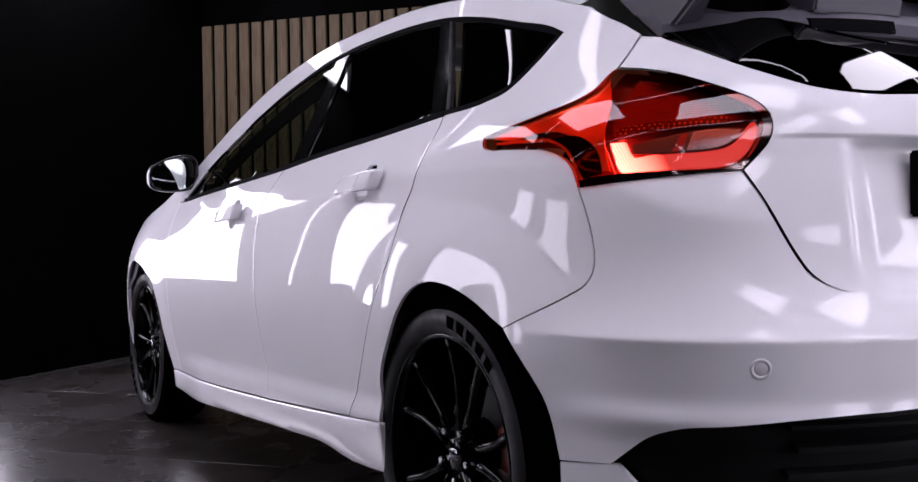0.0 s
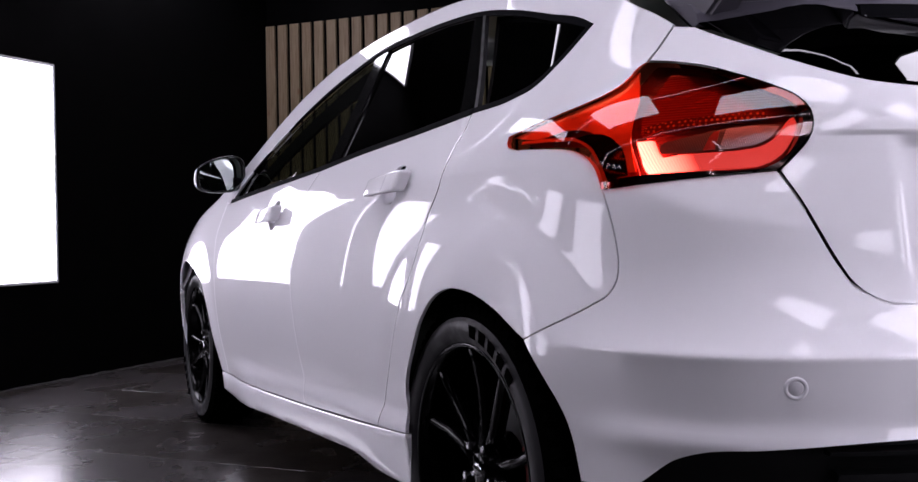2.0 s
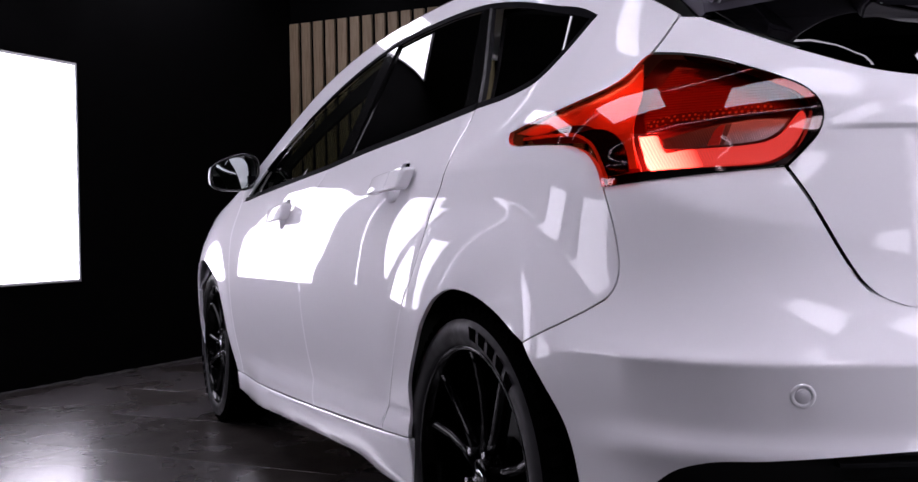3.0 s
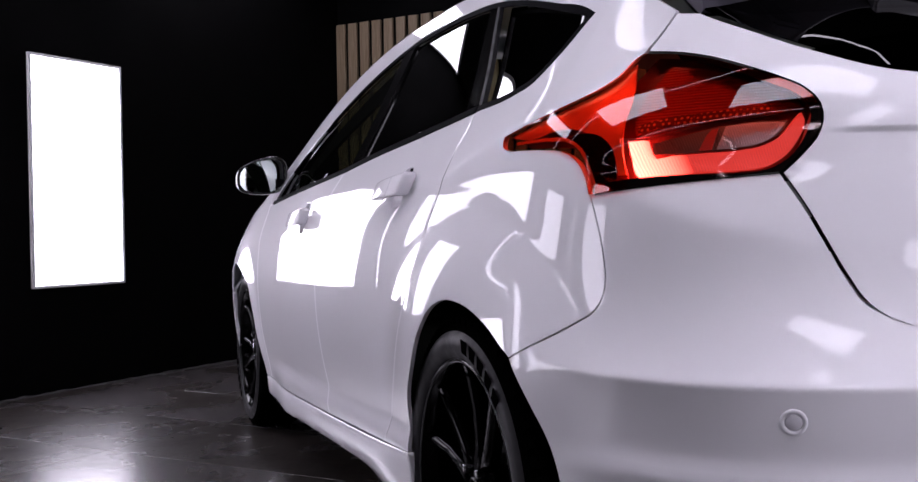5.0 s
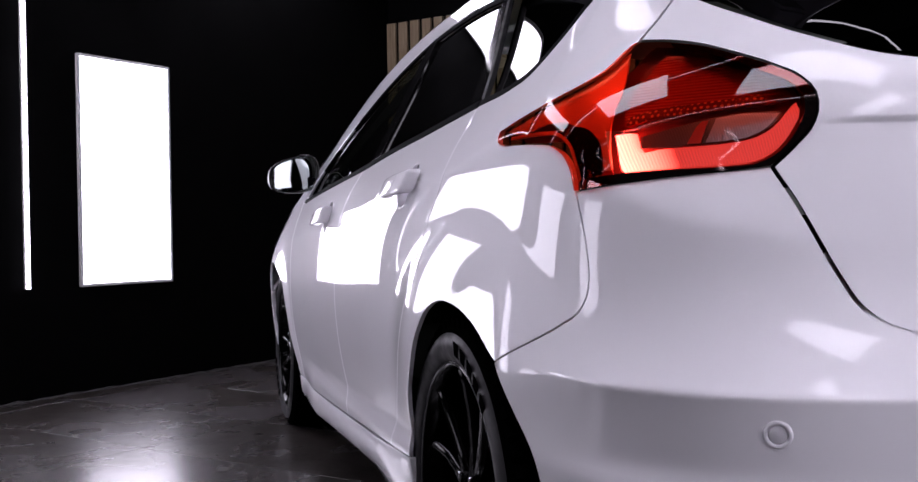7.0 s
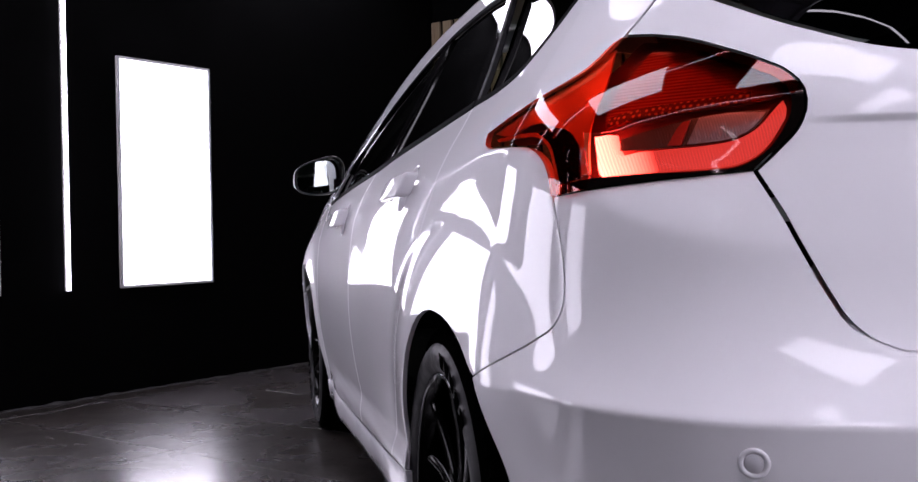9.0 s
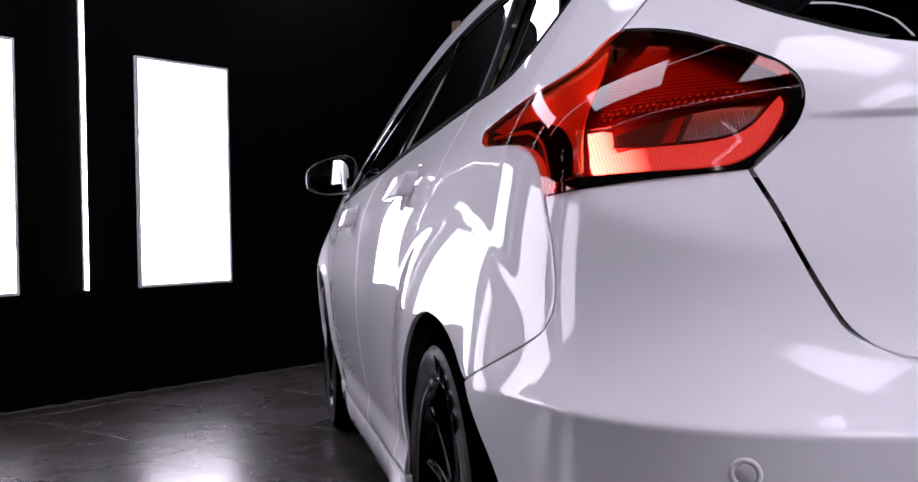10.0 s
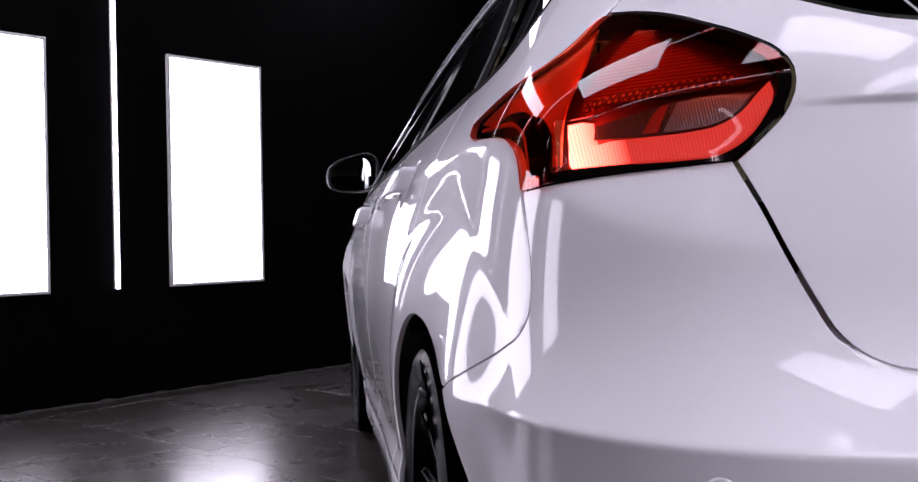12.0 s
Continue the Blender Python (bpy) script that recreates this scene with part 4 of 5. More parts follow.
# roof, screen and bonnet: crowned sheets between the two rails
def crowned(name, line, crown, bow, mat, parent=car, side=True, n=28, label="", out=0.0, power=2.3):
    pts = np.array(curve(line, 0.03, side) + [((Y(line[-1][0]) if side else line[-1][0]), line[-1][1])])
    edge = skin(pts[:, 0], pts[:, 1], out)
    m = len(edge)
    f = np.linspace(0, 1, m)
    c, b = np.interp(f, np.linspace(0, 1, len(crown)), crown), np.interp(f, np.linspace(0, 1, len(bow)), bow)
    us = np.sin(np.linspace(-1, 1, 2 * n + 1) * math.pi / 2)
    P = np.zeros((m, len(us), 3))
    k = 1 - np.abs(us) ** power
    P[:, :, 0] = edge[:, :1] * -us[None]
    P[:, :, 1] = edge[:, 1:2] + b[:, None] * (1 - us ** 2)[None]
    P[:, :, 2] = edge[:, 2:3] + c[:, None] * k[None]
    w = len(us)
    faces = [(i * w + j, i * w + j + 1, (i + 1) * w + j + 1, (i + 1) * w + j) for i in range(m - 1) for j in range(w - 1)]
    me = bpy.data.meshes.new(name)
    me.from_pydata(P.reshape(-1, 3).tolist(), [], faces)
    bm = bmesh.new()
    bm.from_mesh(me)
    bmesh.ops.recalc_face_normals(bm, faces=bm.faces)
    if sum(x.normal.z for x in bm.faces) < 0:
        bmesh.ops.reverse_faces(bm, faces=bm.faces)
    return part(name, bm, mat, parent, label)


crowned("windscreen", [(2.19, 0.992), (2.02, 1.102), (1.85, 1.200), (1.62, 1.300), (1.45, 1.347)], (0.03, 0.05, 0.06), (0.22, 0.16, 0.12), MAT["glass"], label="lightly tinted windscreen")
crowned("roof", [(1.45, 1.346), (1.20, 1.385), (0.93, 1.395), (0.60, 1.387), (0.30, 1.350), (0.0, 1.290), (-0.17, 1.238)], (0.06, 0.065, 0.075, 0.10, 0.125), (0.12, 0.0, 0.0, -0.02, -0.05), MAT["paint"])
crowned("bonnet", [(Y(2.19), 0.988), (Y(2.35), 0.933), (Y(2.60), 0.883), (Y(2.75), 0.853), (4.35, 0.823), (4.45, 0.768), (4.75, 0.738), (Q5 - 0.02, 0.728)], (0.02, 0.06, 0.07, 0.04, 0.0), (0.22, 0.1, 0.0, 0.0, 0.0), MAT["paint"], side=False)

# ---------------------------------------------------------------- tail lamps
LAMP = curve(LAMP_TOP, side=False) + curve(LAMP_FOOT, side=False) + curve(LAMP_HOOK, side=False) + curve(LAMP_BACK, side=False)
GUIDE_OUT = [(0.911, 0.936), (0.896, 0.910), (0.880, 0.884), (0.818, 0.882), (0.762, 0.883), (0.708, 0.884), (0.666, 0.888), (0.635, 0.902), (0.611, 0.928), (0.599, 0.952), (0.604, 0.965)]
GUIDE_IN = [(0.614, 0.957), (0.624, 0.947), (0.640, 0.932), (0.666, 0.920), (0.708, 0.914), (0.764, 0.912), (0.812, 0.911), (0.862, 0.912), (0.870, 0.922), (0.880, 0.937)]


def both_sides(made, name_parent):
    for ob, p in zip(made, name_parent):
        ob.parent = p


def hookward(poly):
    """Pieces in the arm of the lamp follow its hooked edge round the corner."""
    return [(a + 0.016 * float(smooth(0.93, 0.98, a)), b) for a, b in poly]


# body of the lamp, one per side; its lens and inner pieces hang on it
housings = panel("tail_lamp", LAMP, MAT["dark_inner"], car, "red tail lamp with a lit U-shaped light guide", out=-0.045, gap=0.003, lip=0.003)
SPLIT = [(0.600, 0.968), (0.632, 0.9625), (0.689, 0.958), (0.752, 0.952), (0.797, 0.946), (0.866, 0.938), (0.914, 0.940)]
SPLIT2 = [(0.914, 0.940), (0.897, 0.908), (0.881, 0.880)]
swell = lambda q, z: 0.013 * np.exp(-((q - 0.80) / 0.24) ** 2) * (1 - ((z - 0.965) / 0.13) ** 2)
RED = (curve(LAMP_TOP[:7], side=False) + curve([(0.579, 0.977), (0.590, 0.972), (0.600, 0.968)], side=False) + curve(SPLIT, side=False) + curve(SPLIT2, side=False)
       + curve([(0.881, 0.880), (0.885, 0.865)], side=False) + curve([(0.885, 0.865), (0.953, 0.858)], side=False) + curve(LAMP_HOOK, side=False) + curve(LAMP_BACK, side=False))
LOW = (curve(LAMP_TOP[6:], side=False) + curve([(0.645, 0.880), (0.70, 0.877), (0.79, 0.872), (0.885, 0.865)], side=False) + curve([(0.885, 0.865), (0.881, 0.880)], side=False)
       + curve(back(SPLIT2), side=False) + curve(back(SPLIT), side=False) + curve([(0.600, 0.968), (0.590, 0.972), (0.579, 0.977)], side=False))
both_sides(panel("lens", RED, MAT["lens"], car, "glossy red lens", gap=0.0004, lip=0.0015, h=0.013, roll=0.001, relief=swell), housings)
both_sides(panel("lower_lens", LOW, MAT["clear"], car, "clear lower lens", gap=0.0004, lip=0.0015, h=0.013, roll=0.001, relief=swell), housings)
# dark rim behind the lens: along the foot and round the outer tip
foot_band = curve(LAMP_TOP[1:], side=False) + curve(LAMP_FOOT, side=False) + curve([(0.953, 0.858), (0.955, 0.874)], side=False) + curve([(0.955, 0.874), (0.87, 0.8795), (0.79, 0.8815), (0.70, 0.882), (0.664, 0.885), (0.632, 0.900), (0.606, 0.930), (0.595, 0.955), (0.597, 0.974), (0.612, 0.990), (0.645, 1.005), (0.702, 1.027), (0.766, 1.047), (0.852, 1.064)], side=False)
both_sides(panel("rim", foot_band, MAT["gloss_black"], car, "black lamp surround", out=-0.0025, gap=0.0005, lip=0.03, h=0.012, roll=0.001, relief=swell), housings)
both_sides(panel("light_guide", curve(GUIDE_OUT, side=False) + curve([GUIDE_OUT[-1], GUIDE_IN[0]], side=False) + curve(GUIDE_IN, side=False) + curve([GUIDE_IN[-1], GUIDE_OUT[0]], side=False),
                 MAT["guide"], car, "lit red light guide", out=-0.010, gap=0.0005, lip=0.02, h=0.01), housings)
# clear reversing window with ribs behind it
REV = curve([(0.862, 0.914), (0.764, 0.914), (0.708, 0.916), (0.667, 0.922), (0.642, 0.934), (0.622, 0.953)], side=False) + curve([(0.622, 0.955), (0.689, 0.955), (0.752, 0.949), (0.797, 0.942), (0.866, 0.931)], side=False) + curve([(0.866, 0.931), (0.862, 0.914)], side=False)
both_sides(panel("reversing_reflector", REV, MAT["ribbed"], car, "ribbed chrome reversing light", out=-0.022, gap=0.0005, lip=0.006, h=0.01), housings)
REV_IN = curve([(0.745, 0.9165), (0.708, 0.918), (0.667, 0.924), (0.644, 0.936), (0.628, 0.952)], side=False) + curve([(0.628, 0.952), (0.689, 0.9535), (0.730, 0.950)], side=False) + curve([(0.730, 0.950), (0.745, 0.9165)], side=False)
both_sides(panel("reversing_window", REV_IN, MAT["ribbed_clear"], car, "clear ribbed reversing window", out=-0.018, gap=0.0003, lip=0.003, h=0.008), housings)
DIVIDER = curve([(0.775, 0.916), (0.752, 0.916)], side=False) + curve([(0.752, 0.916), (0.742, 0.948)], side=False) + curve([(0.742, 0.948), (0.752, 0.947), (0.775, 0.916)], side=False)
both_sides(panel("divider", DIVIDER, MAT["divider"], car, "red divider", out=-0.017, gap=0.0002, lip=0.003, h=0.008, roll=0.001), housings)
both_sides(panel("upper_reflector", curve([(0.600, 0.972), (0.632, 0.966), (0.748, 0.960), (0.855, 0.958), (0.912, 0.945)], side=False) + curve([(0.912, 0.945), (0.924, 0.975), (0.918, 1.0), (0.90, 1.03), (0.88, 1.058)], side=False)
                 + curve([(0.88, 1.058), (0.765, 1.042), (0.70, 1.022), (0.632, 0.999), (0.60, 0.972)], side=False), MAT["reflector"], car, "faceted reflector", out=-0.028, gap=0.001, lip=0.012, h=0.01), housings)
both_sides(panel("facet_strip", curve([(0.650, 0.9665), (0.748, 0.9600), (0.855, 0.9550), (0.905, 0.9480)], side=False) + curve([(0.905, 0.9480), (0.910, 0.9620)], side=False)
                 + curve([(0.910, 0.9620), (0.855, 0.9700), (0.748, 0.9750), (0.650, 0.9810)], side=False) + curve([(0.650, 0.9810), (0.650, 0.9665)], side=False), MAT["dots"], car, "rows of bright facets", out=-0.024, gap=0.0003, lip=0.003, h=0.01), housings)
both_sides(panel("wing_reflector", hookward(curve([(1.280, 0.9705), (1.20, 0.986), (1.13, 0.999), (1.06, 1.012), (1.012, 1.025), (0.957, 1.066)], side=False) + curve([(0.957, 1.066), (0.93, 1.0), (0.93, 0.96), (0.918, 0.92), (0.90, 0.885)], side=False) + curve([(0.90, 0.885), (0.918, 0.885)], side=False)
                 + curve([(0.918, 0.885), (0.945, 0.926), (0.985, 0.948), (1.04, 0.964), (1.10, 0.968), (1.20, 0.960), (1.280, 0.9705)], side=False)), MAT["red_inner"], car, "orange-red inner moulding", out=-0.011, gap=0.0005, lip=0.003, h=0.012), housings)
POCKET = curve([(1.060, 0.953), (1.010, 0.957), (0.965, 0.949), (0.938, 0.925), (0.915, 0.880)], side=False) + curve([(0.915, 0.880), (0.955, 0.874)], side=False) + curve([(0.955, 0.874), (0.972, 0.903), (0.998, 0.929), (1.030, 0.944), (1.060, 0.953)], side=False)
both_sides(panel("pocket", hookward(POCKET), MAT["gloss_black"], car, "dark recess behind the lens", out=-0.0085, gap=0.0003, lip=0.002, h=0.01, roll=0.001), housings)
both_sides(panel("hook_strip", hookward(curve([(1.24, 0.955), (1.12, 0.951), (1.05, 0.945), (1.003, 0.925), (0.978, 0.90), (0.962, 0.872)], side=False) + curve([(0.962, 0.872), (0.956, 0.873)], side=False) + curve([(0.956, 0.873), (0.972, 0.903), (0.998, 0.931), (1.048, 0.951), (1.12, 0.957), (1.24, 0.960)], side=False) + curve([(1.24, 0.960), (1.24, 0.955)], side=False)), MAT["red_inner"], car, "thin red edge strip", out=-0.008, gap=0.0, lip=0.01, h=0.01), housings)


# ---------------------------------------------------------------- lathe and small helpers
def lathe(bm, profile, segments=72, axis_x=True):
    """Turns (radius, x) pairs about the x axis."""
    rings = []
    for r, x in profile:
        rings.append([bm.verts.new((x, r * math.cos(2 * math.pi * i / segments), r * math.sin(2 * math.pi * i / segments))) for i in range(segments)])
    for a, b in zip(rings, rings[1:]):
        for i in range(segments):
            j = (i + 1) % segments
            bm.faces.new((a[i], a[j], b[j], b[i]))
    return rings


def swept_box(bm, stations):
    """A closed bar through stations, each four corner points."""
    rings = [[bm.verts.new(p) for p in s] for s in stations]
    for a, b in zip(rings, rings[1:]):
        k = len(a)
        for i in range(k):
            bm.faces.new((a[i], a[(i + 1) % k], b[(i + 1) % k], b[i]))
    bm.faces.new(rings[0])
    bm.faces.new(rings[-1])


# ---------------------------------------------------------------- wheels: outer face towards -x, hub at the origin
def wheel():
    w = new("wheel")
    R = 0.327
    bm = bmesh.new()
    half = [(0.245, -0.088), (0.246, -0.098), (0.252, -0.104), (0.260, -0.109), (0.270, -0.1125), (0.282, -0.113), (0.292, -0.110), (0.299, -0.104)]
    for name, prof in (("tyre", half), ("inner_wall", [(r, -x) for r, x in half])):
        lathe(bm, prof, 96)
    bmesh.ops.recalc_face_normals(bm, faces=bm.faces)
    tyre = part("tyre", bm, MAT["rubber"], w, "black low-profile tyre")
    bm = bmesh.new()
    shoulder = [(0.299, -0.104), (0.308, -0.098), (0.316, -0.090), (0.3225, -0.079), (R, -0.062)]
    prof = shoulder + [(R, -0.05), (R - 0.007, -0.049), (R - 0.007, -0.041), (R, -0.04), (R, -0.006), (R - 0.007, -0.005), (R - 0.007, 0.005), (R, 0.006), (R, 0.04), (R - 0.007, 0.041), (R - 0.007, 0.049), (R, 0.05)] + [(r, -x) for r, x in reversed(shoulder)]
    lathe(bm, prof, 96)
    bmesh.ops.recalc_face_normals(bm, faces=bm.faces)
    part("tread", bm, MAT["tread"], w, "black tread, coloured for the shade in the arch")
    # raised shoulder blocks
    bm = bmesh.new()
    for i in range(64):
        a = 2 * math.pi * i / 64
        m = Matrix.Rotation(a, 4, "X")
        box(bm, (-0.0965, -0.010, 0.308), (-0.074, 0.010, 0.3245), m)
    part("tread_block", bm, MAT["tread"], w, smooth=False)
    # raised marks on the sidewall in place of the maker's letters
    for centre in (radians(64), radians(244)):
        for k in range(5):
            bm = bmesh.new()
            a0 = centre + radians(8.2) * (2 - k)
            st = []
            for f in (-1, 1):
                a = a0 + f * radians(2.7)
                c, s = math.cos(a), math.sin(a)
                st.append([(x, r * -c, r * s) for r, x in ((0.266, -0.1105), (0.291, -0.1135), (0.291, -0.1155), (0.266, -0.1125))])
            swept_box(bm, st)
            bmesh.ops.recalc_face_normals(bm, faces=bm.faces)
            part("sidewall_mark", bm, MAT["letter"], w, smooth=False)
    bm = bmesh.new()
    rp = [(0.246, -0.085), (0.251, -0.098), (0.2495, -0.104), (0.245, -0.105), (0.239, -0.100), (0.234, -0.085), (0.228, -0.05), (0.222, 0.0), (0.222, 0.08), (0.238, 0.095), (0.240, 0.10), (0.234, 0.10), (0.216, 0.08)]
    lathe(bm, rp, 96)
    bmesh.ops.recalc_face_normals(bm, faces=bm.faces)
    rim = part("rim", bm, MAT["rim"], w, "gloss black alloy rim")
    # five forked spokes: each splits into two arms towards the rim
    for k in range(5):
        turn = Matrix.Rotation(2 * math.pi * k / 5 + radians(14), 4, "X")
        bm = bmesh.new()
        for s in (-1, 1):
            st = []
            for r, off, wd, x0, th in ((0.040, 0.012, 0.013, -0.080, 0.030), (0.10, 0.022, 0.0115, -0.078, 0.030), (0.155, 0.036, 0.0115, -0.082, 0.030), (0.205, 0.056, 0.0125, -0.090, 0.032), (0.240, 0.070, 0.017, -0.098, 0.034)):
                y0, y1 = s * off - wd, s * off + wd
                st.append([turn @ Vector(v) for v in ((x0 + th, y0, r), (x0 + 0.012, y0, r), (x0 + 0.007, y0 + wd * 0.2, r), (x0, y0 + wd, r), (x0 + 0.007, y1 - wd * 0.2, r), (x0 + 0.012, y1, r), (x0 + th, y1, r))])
            swept_box(bm, st)
        bmesh.ops.recalc_face_normals(bm, faces=bm.faces)
        part("spoke", bm, MAT["rim"], w)
    bm = bmesh.new()
    lathe(bm, [(0.0005, -0.083), (0.030, -0.083), (0.034, -0.080), (0.036, -0.074), (0.060, -0.070), (0.066, -0.060), (0.066, -0.03)], 48)
    bmesh.ops.recalc_face_normals(bm, faces=bm.faces)
    hub = part("hub", bm, MAT["rim"], w)
    bm = bmesh.new()
    lathe(bm, [(0.0005, -0.0845), (0.019, -0.0845), (0.0205, -0.083)], 32)
    for v in bm.verts:
        v.co.z *= 0.62
    bmesh.ops.recalc_face_normals(bm, faces=bm.faces)
    part("badge", bm, MAT["chrome"], w, "plain oval chrome badge")
    bm = bmesh.new()
    lathe(bm, [(0.0005, -0.0852), (0.0170, -0.0852), (0.018, -0.0846)], 32)
    for v in bm.verts:
        v.co.z *= 0.60
    bmesh.ops.recalc_face_normals(bm, faces=bm.faces)
    part("badge_field", bm, MAT["gloss_black"], w)
    for k in range(5):
        a = 2 * math.pi * k / 5 + radians(50)
        bm = bmesh.new()
        lathe(bm, [(0.0005, -0.088), (0.006, -0.088), (0.0085, -0.086), (0.0095, -0.070), (0.0095, -0.05)], 6)
        bm.transform(Matrix.Translation((0, 0.054 * math.cos(a), 0.054 * math.sin(a))))
        bmesh.ops.recalc_face_normals(bm, faces=bm.faces)
        part("wheel_nut", bm, MAT["chrome"], w, "chrome wheel nut", smooth=False)
    bm = bmesh.new()
    lathe(bm, [(0.07, -0.012), (0.138, -0.012), (0.140, -0.008), (0.140, 0.010), (0.07, 0.010)], 64)
    bmesh.ops.recalc_face_normals(bm, faces=bm.faces)
    part("brake_disc", bm, MAT["disc"], w, "dull iron brake disc", smooth=False)
    bm = bmesh.new()
    st = []
    for i in range(9):
        a = radians(-32 + 64 * i / 8)
        c, s = math.cos(a), math.sin(a)
        st.append([(x, -r * c, r * s) for r, x in ((0.105, -0.035), (0.150, -0.038), (0.158, -0.01), (0.158, 0.03), (0.105, 0.03))])
    swept_box(bm, st)
    bmesh.ops.recalc_face_normals(bm, faces=bm.faces)
    bmesh.ops.bevel(bm, geom=bm.edges[:], offset=0.003, segments=2, affect="EDGES")
    part("brake_caliper", bm, MAT["caliper"], w, "red brake caliper", smooth=False)
    return w


HUB_Z, HUB_X = 0.3272, -0.761
AXLES = (-0.012, 2.606)
first = wheel()
first.parent = car
first.matrix_basis = Matrix.Translation((HUB_X, AXLES[0], HUB_Z))
for y, s in ((AXLES[1], 1), (AXLES[0], -1), (AXLES[1], -1)):
    m = Matrix.Translation((HUB_X * s, y, HUB_Z)) @ Matrix.Rotation(0 if s > 0 else math.pi, 4, "Z") @ Matrix.Rotation(0.5 if y > 1 else 0.0, 4, "X")
    copy_thing(first, m)

# wheel liners, floor pan and dark cabin lining
for s in (1, -1):
    for y in (0.0, FORE):
        bm = bmesh.new()
        rows = []
        for x in (-0.795, -0.74, -0.62, -0.50):
            row = []
            for i in range(33):
                f = i / 32 * (len(ARCH) - 1)
                k = min(int(f), len(ARCH) - 2)
                ay = ARCH[k][0] + (ARCH[k + 1][0] - ARCH[k][0]) * (f - k)
                az = ARCH[k][1] + (ARCH[k + 1][1] - ARCH[k][1]) * (f - k)
                rr = 1.012 if x < -0.78 else 1.05
                row.append(bm.verts.new((x * s, y - 0.075 + (ay + 0.075) * rr, 0.30 + (az - 0.30) * rr)))
            rows.append(row)
        for a, b in zip(rows, rows[1:]):
            for i in range(32):
                bm.faces.new((a[i], a[i + 1], b[i + 1], b[i]))
        bm.faces.new(rows[-1])
        part("wheel_liner", bm, MAT["cavity"], car, "black wheel-arch liner")
bm = bmesh.new()
box(bm, (-0.70, -0.62, 0.20), (0.70, 3.2, 0.24))
part("floor_pan", bm, MAT["cavity"], car, "black underbody", smooth=False)
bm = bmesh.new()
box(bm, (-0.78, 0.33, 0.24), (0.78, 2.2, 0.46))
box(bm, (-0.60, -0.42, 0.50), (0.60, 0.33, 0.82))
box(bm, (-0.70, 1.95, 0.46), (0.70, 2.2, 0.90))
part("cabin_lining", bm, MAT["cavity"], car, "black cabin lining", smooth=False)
# inner sill and bumper backing that close the sheets from behind
for s in (1, -1):
    bm = bmesh.new()
    box(bm, (min(-0.80 * s, -0.70 * s), 0.30, 0.22), (max(-0.80 * s, -0.70 * s), 2.20, 0.42))
    part("inner_sill", bm, MAT["cavity"], car, smooth=False)


# ---------------------------------------------------------------- door handles
SECTION = []
for cu, cv, start in ((0.62, 0.76, 0), (-0.62, 0.76, 90), (-0.62, -0.76, 180), (0.62, -0.76, 270)):
    for k in range(6):
        a = radians(start + 18 * k)
        SECTION.append((cu + 0.38 * math.cos(a), cv + 0.24 * math.sin(a)))


def door_handle(y, z, door_parts):
    """A pull bar over a scooped recess; y, z is its middle on the skin."""
    for s, door in zip((1, -1), door_parts):
        q = Y(y)
        def P(dy, dz, o):
            p = skin(q + dy, z + dz, o)
            return Vector((p[0] * s, p[1], p[2]))
        # bar: ends on feet, bowed outward, tilted a little with the belt
        bm = bmesh.new()
        st = []
        n = 28
        for i in range(n + 1):
            f = math.sin((i / n * 2 - 1) * math.pi / 2)
            dy = 0.084 * f
            rise = -0.052 * dy * 1.2
            end = max(0.0, (abs(f) - 0.93) / 0.07)
            hh = (0.0225 - 0.002 * f) * math.sqrt(1 - 0.55 * end * end)
            outer = 0.036 + 0.005 * (1 - f * f) - 0.006 * end * end
            inner = 0.006 if abs(f) > 0.8 else 0.006 + 0.012 * float(smooth(0.8, 0.6, abs(f)))
            ring = [P(dy, rise + hh * v, (outer + inner) / 2 + (outer - inner) / 2 * u) for u, v in SECTION]
            st.append(ring)
        swept_box(bm, st)
        bmesh.ops.recalc_face_normals(bm, faces=bm.faces)
        bar = part("door_handle", bm, MAT["paint"], door, "white pull handle")
        # split line between the grip and its fixed end cap
        bm = bmesh.new()
        dy = -0.028
        rise = -0.052 * dy * 1.2
        st = []
        for off in (-0.0007, 0.0007):
            f = dy / 0.084
            outer, inner = 0.036 + 0.005 * (1 - f * f) + 0.0003, 0.0179
            ring = [P(dy + off, rise + 0.0232 * v, (outer + inner) / 2 + (outer - inner) / 2 * u) for u, v in SECTION]
            st.append(ring)
        swept_box(bm, st)
        bmesh.ops.recalc_face_normals(bm, faces=bm.faces)
        part("split_line", bm, MAT["ink"], door, smooth=False)


door_handle(*HANDLES[0], rear_doors)
door_handle(*HANDLES[1], front_doors)


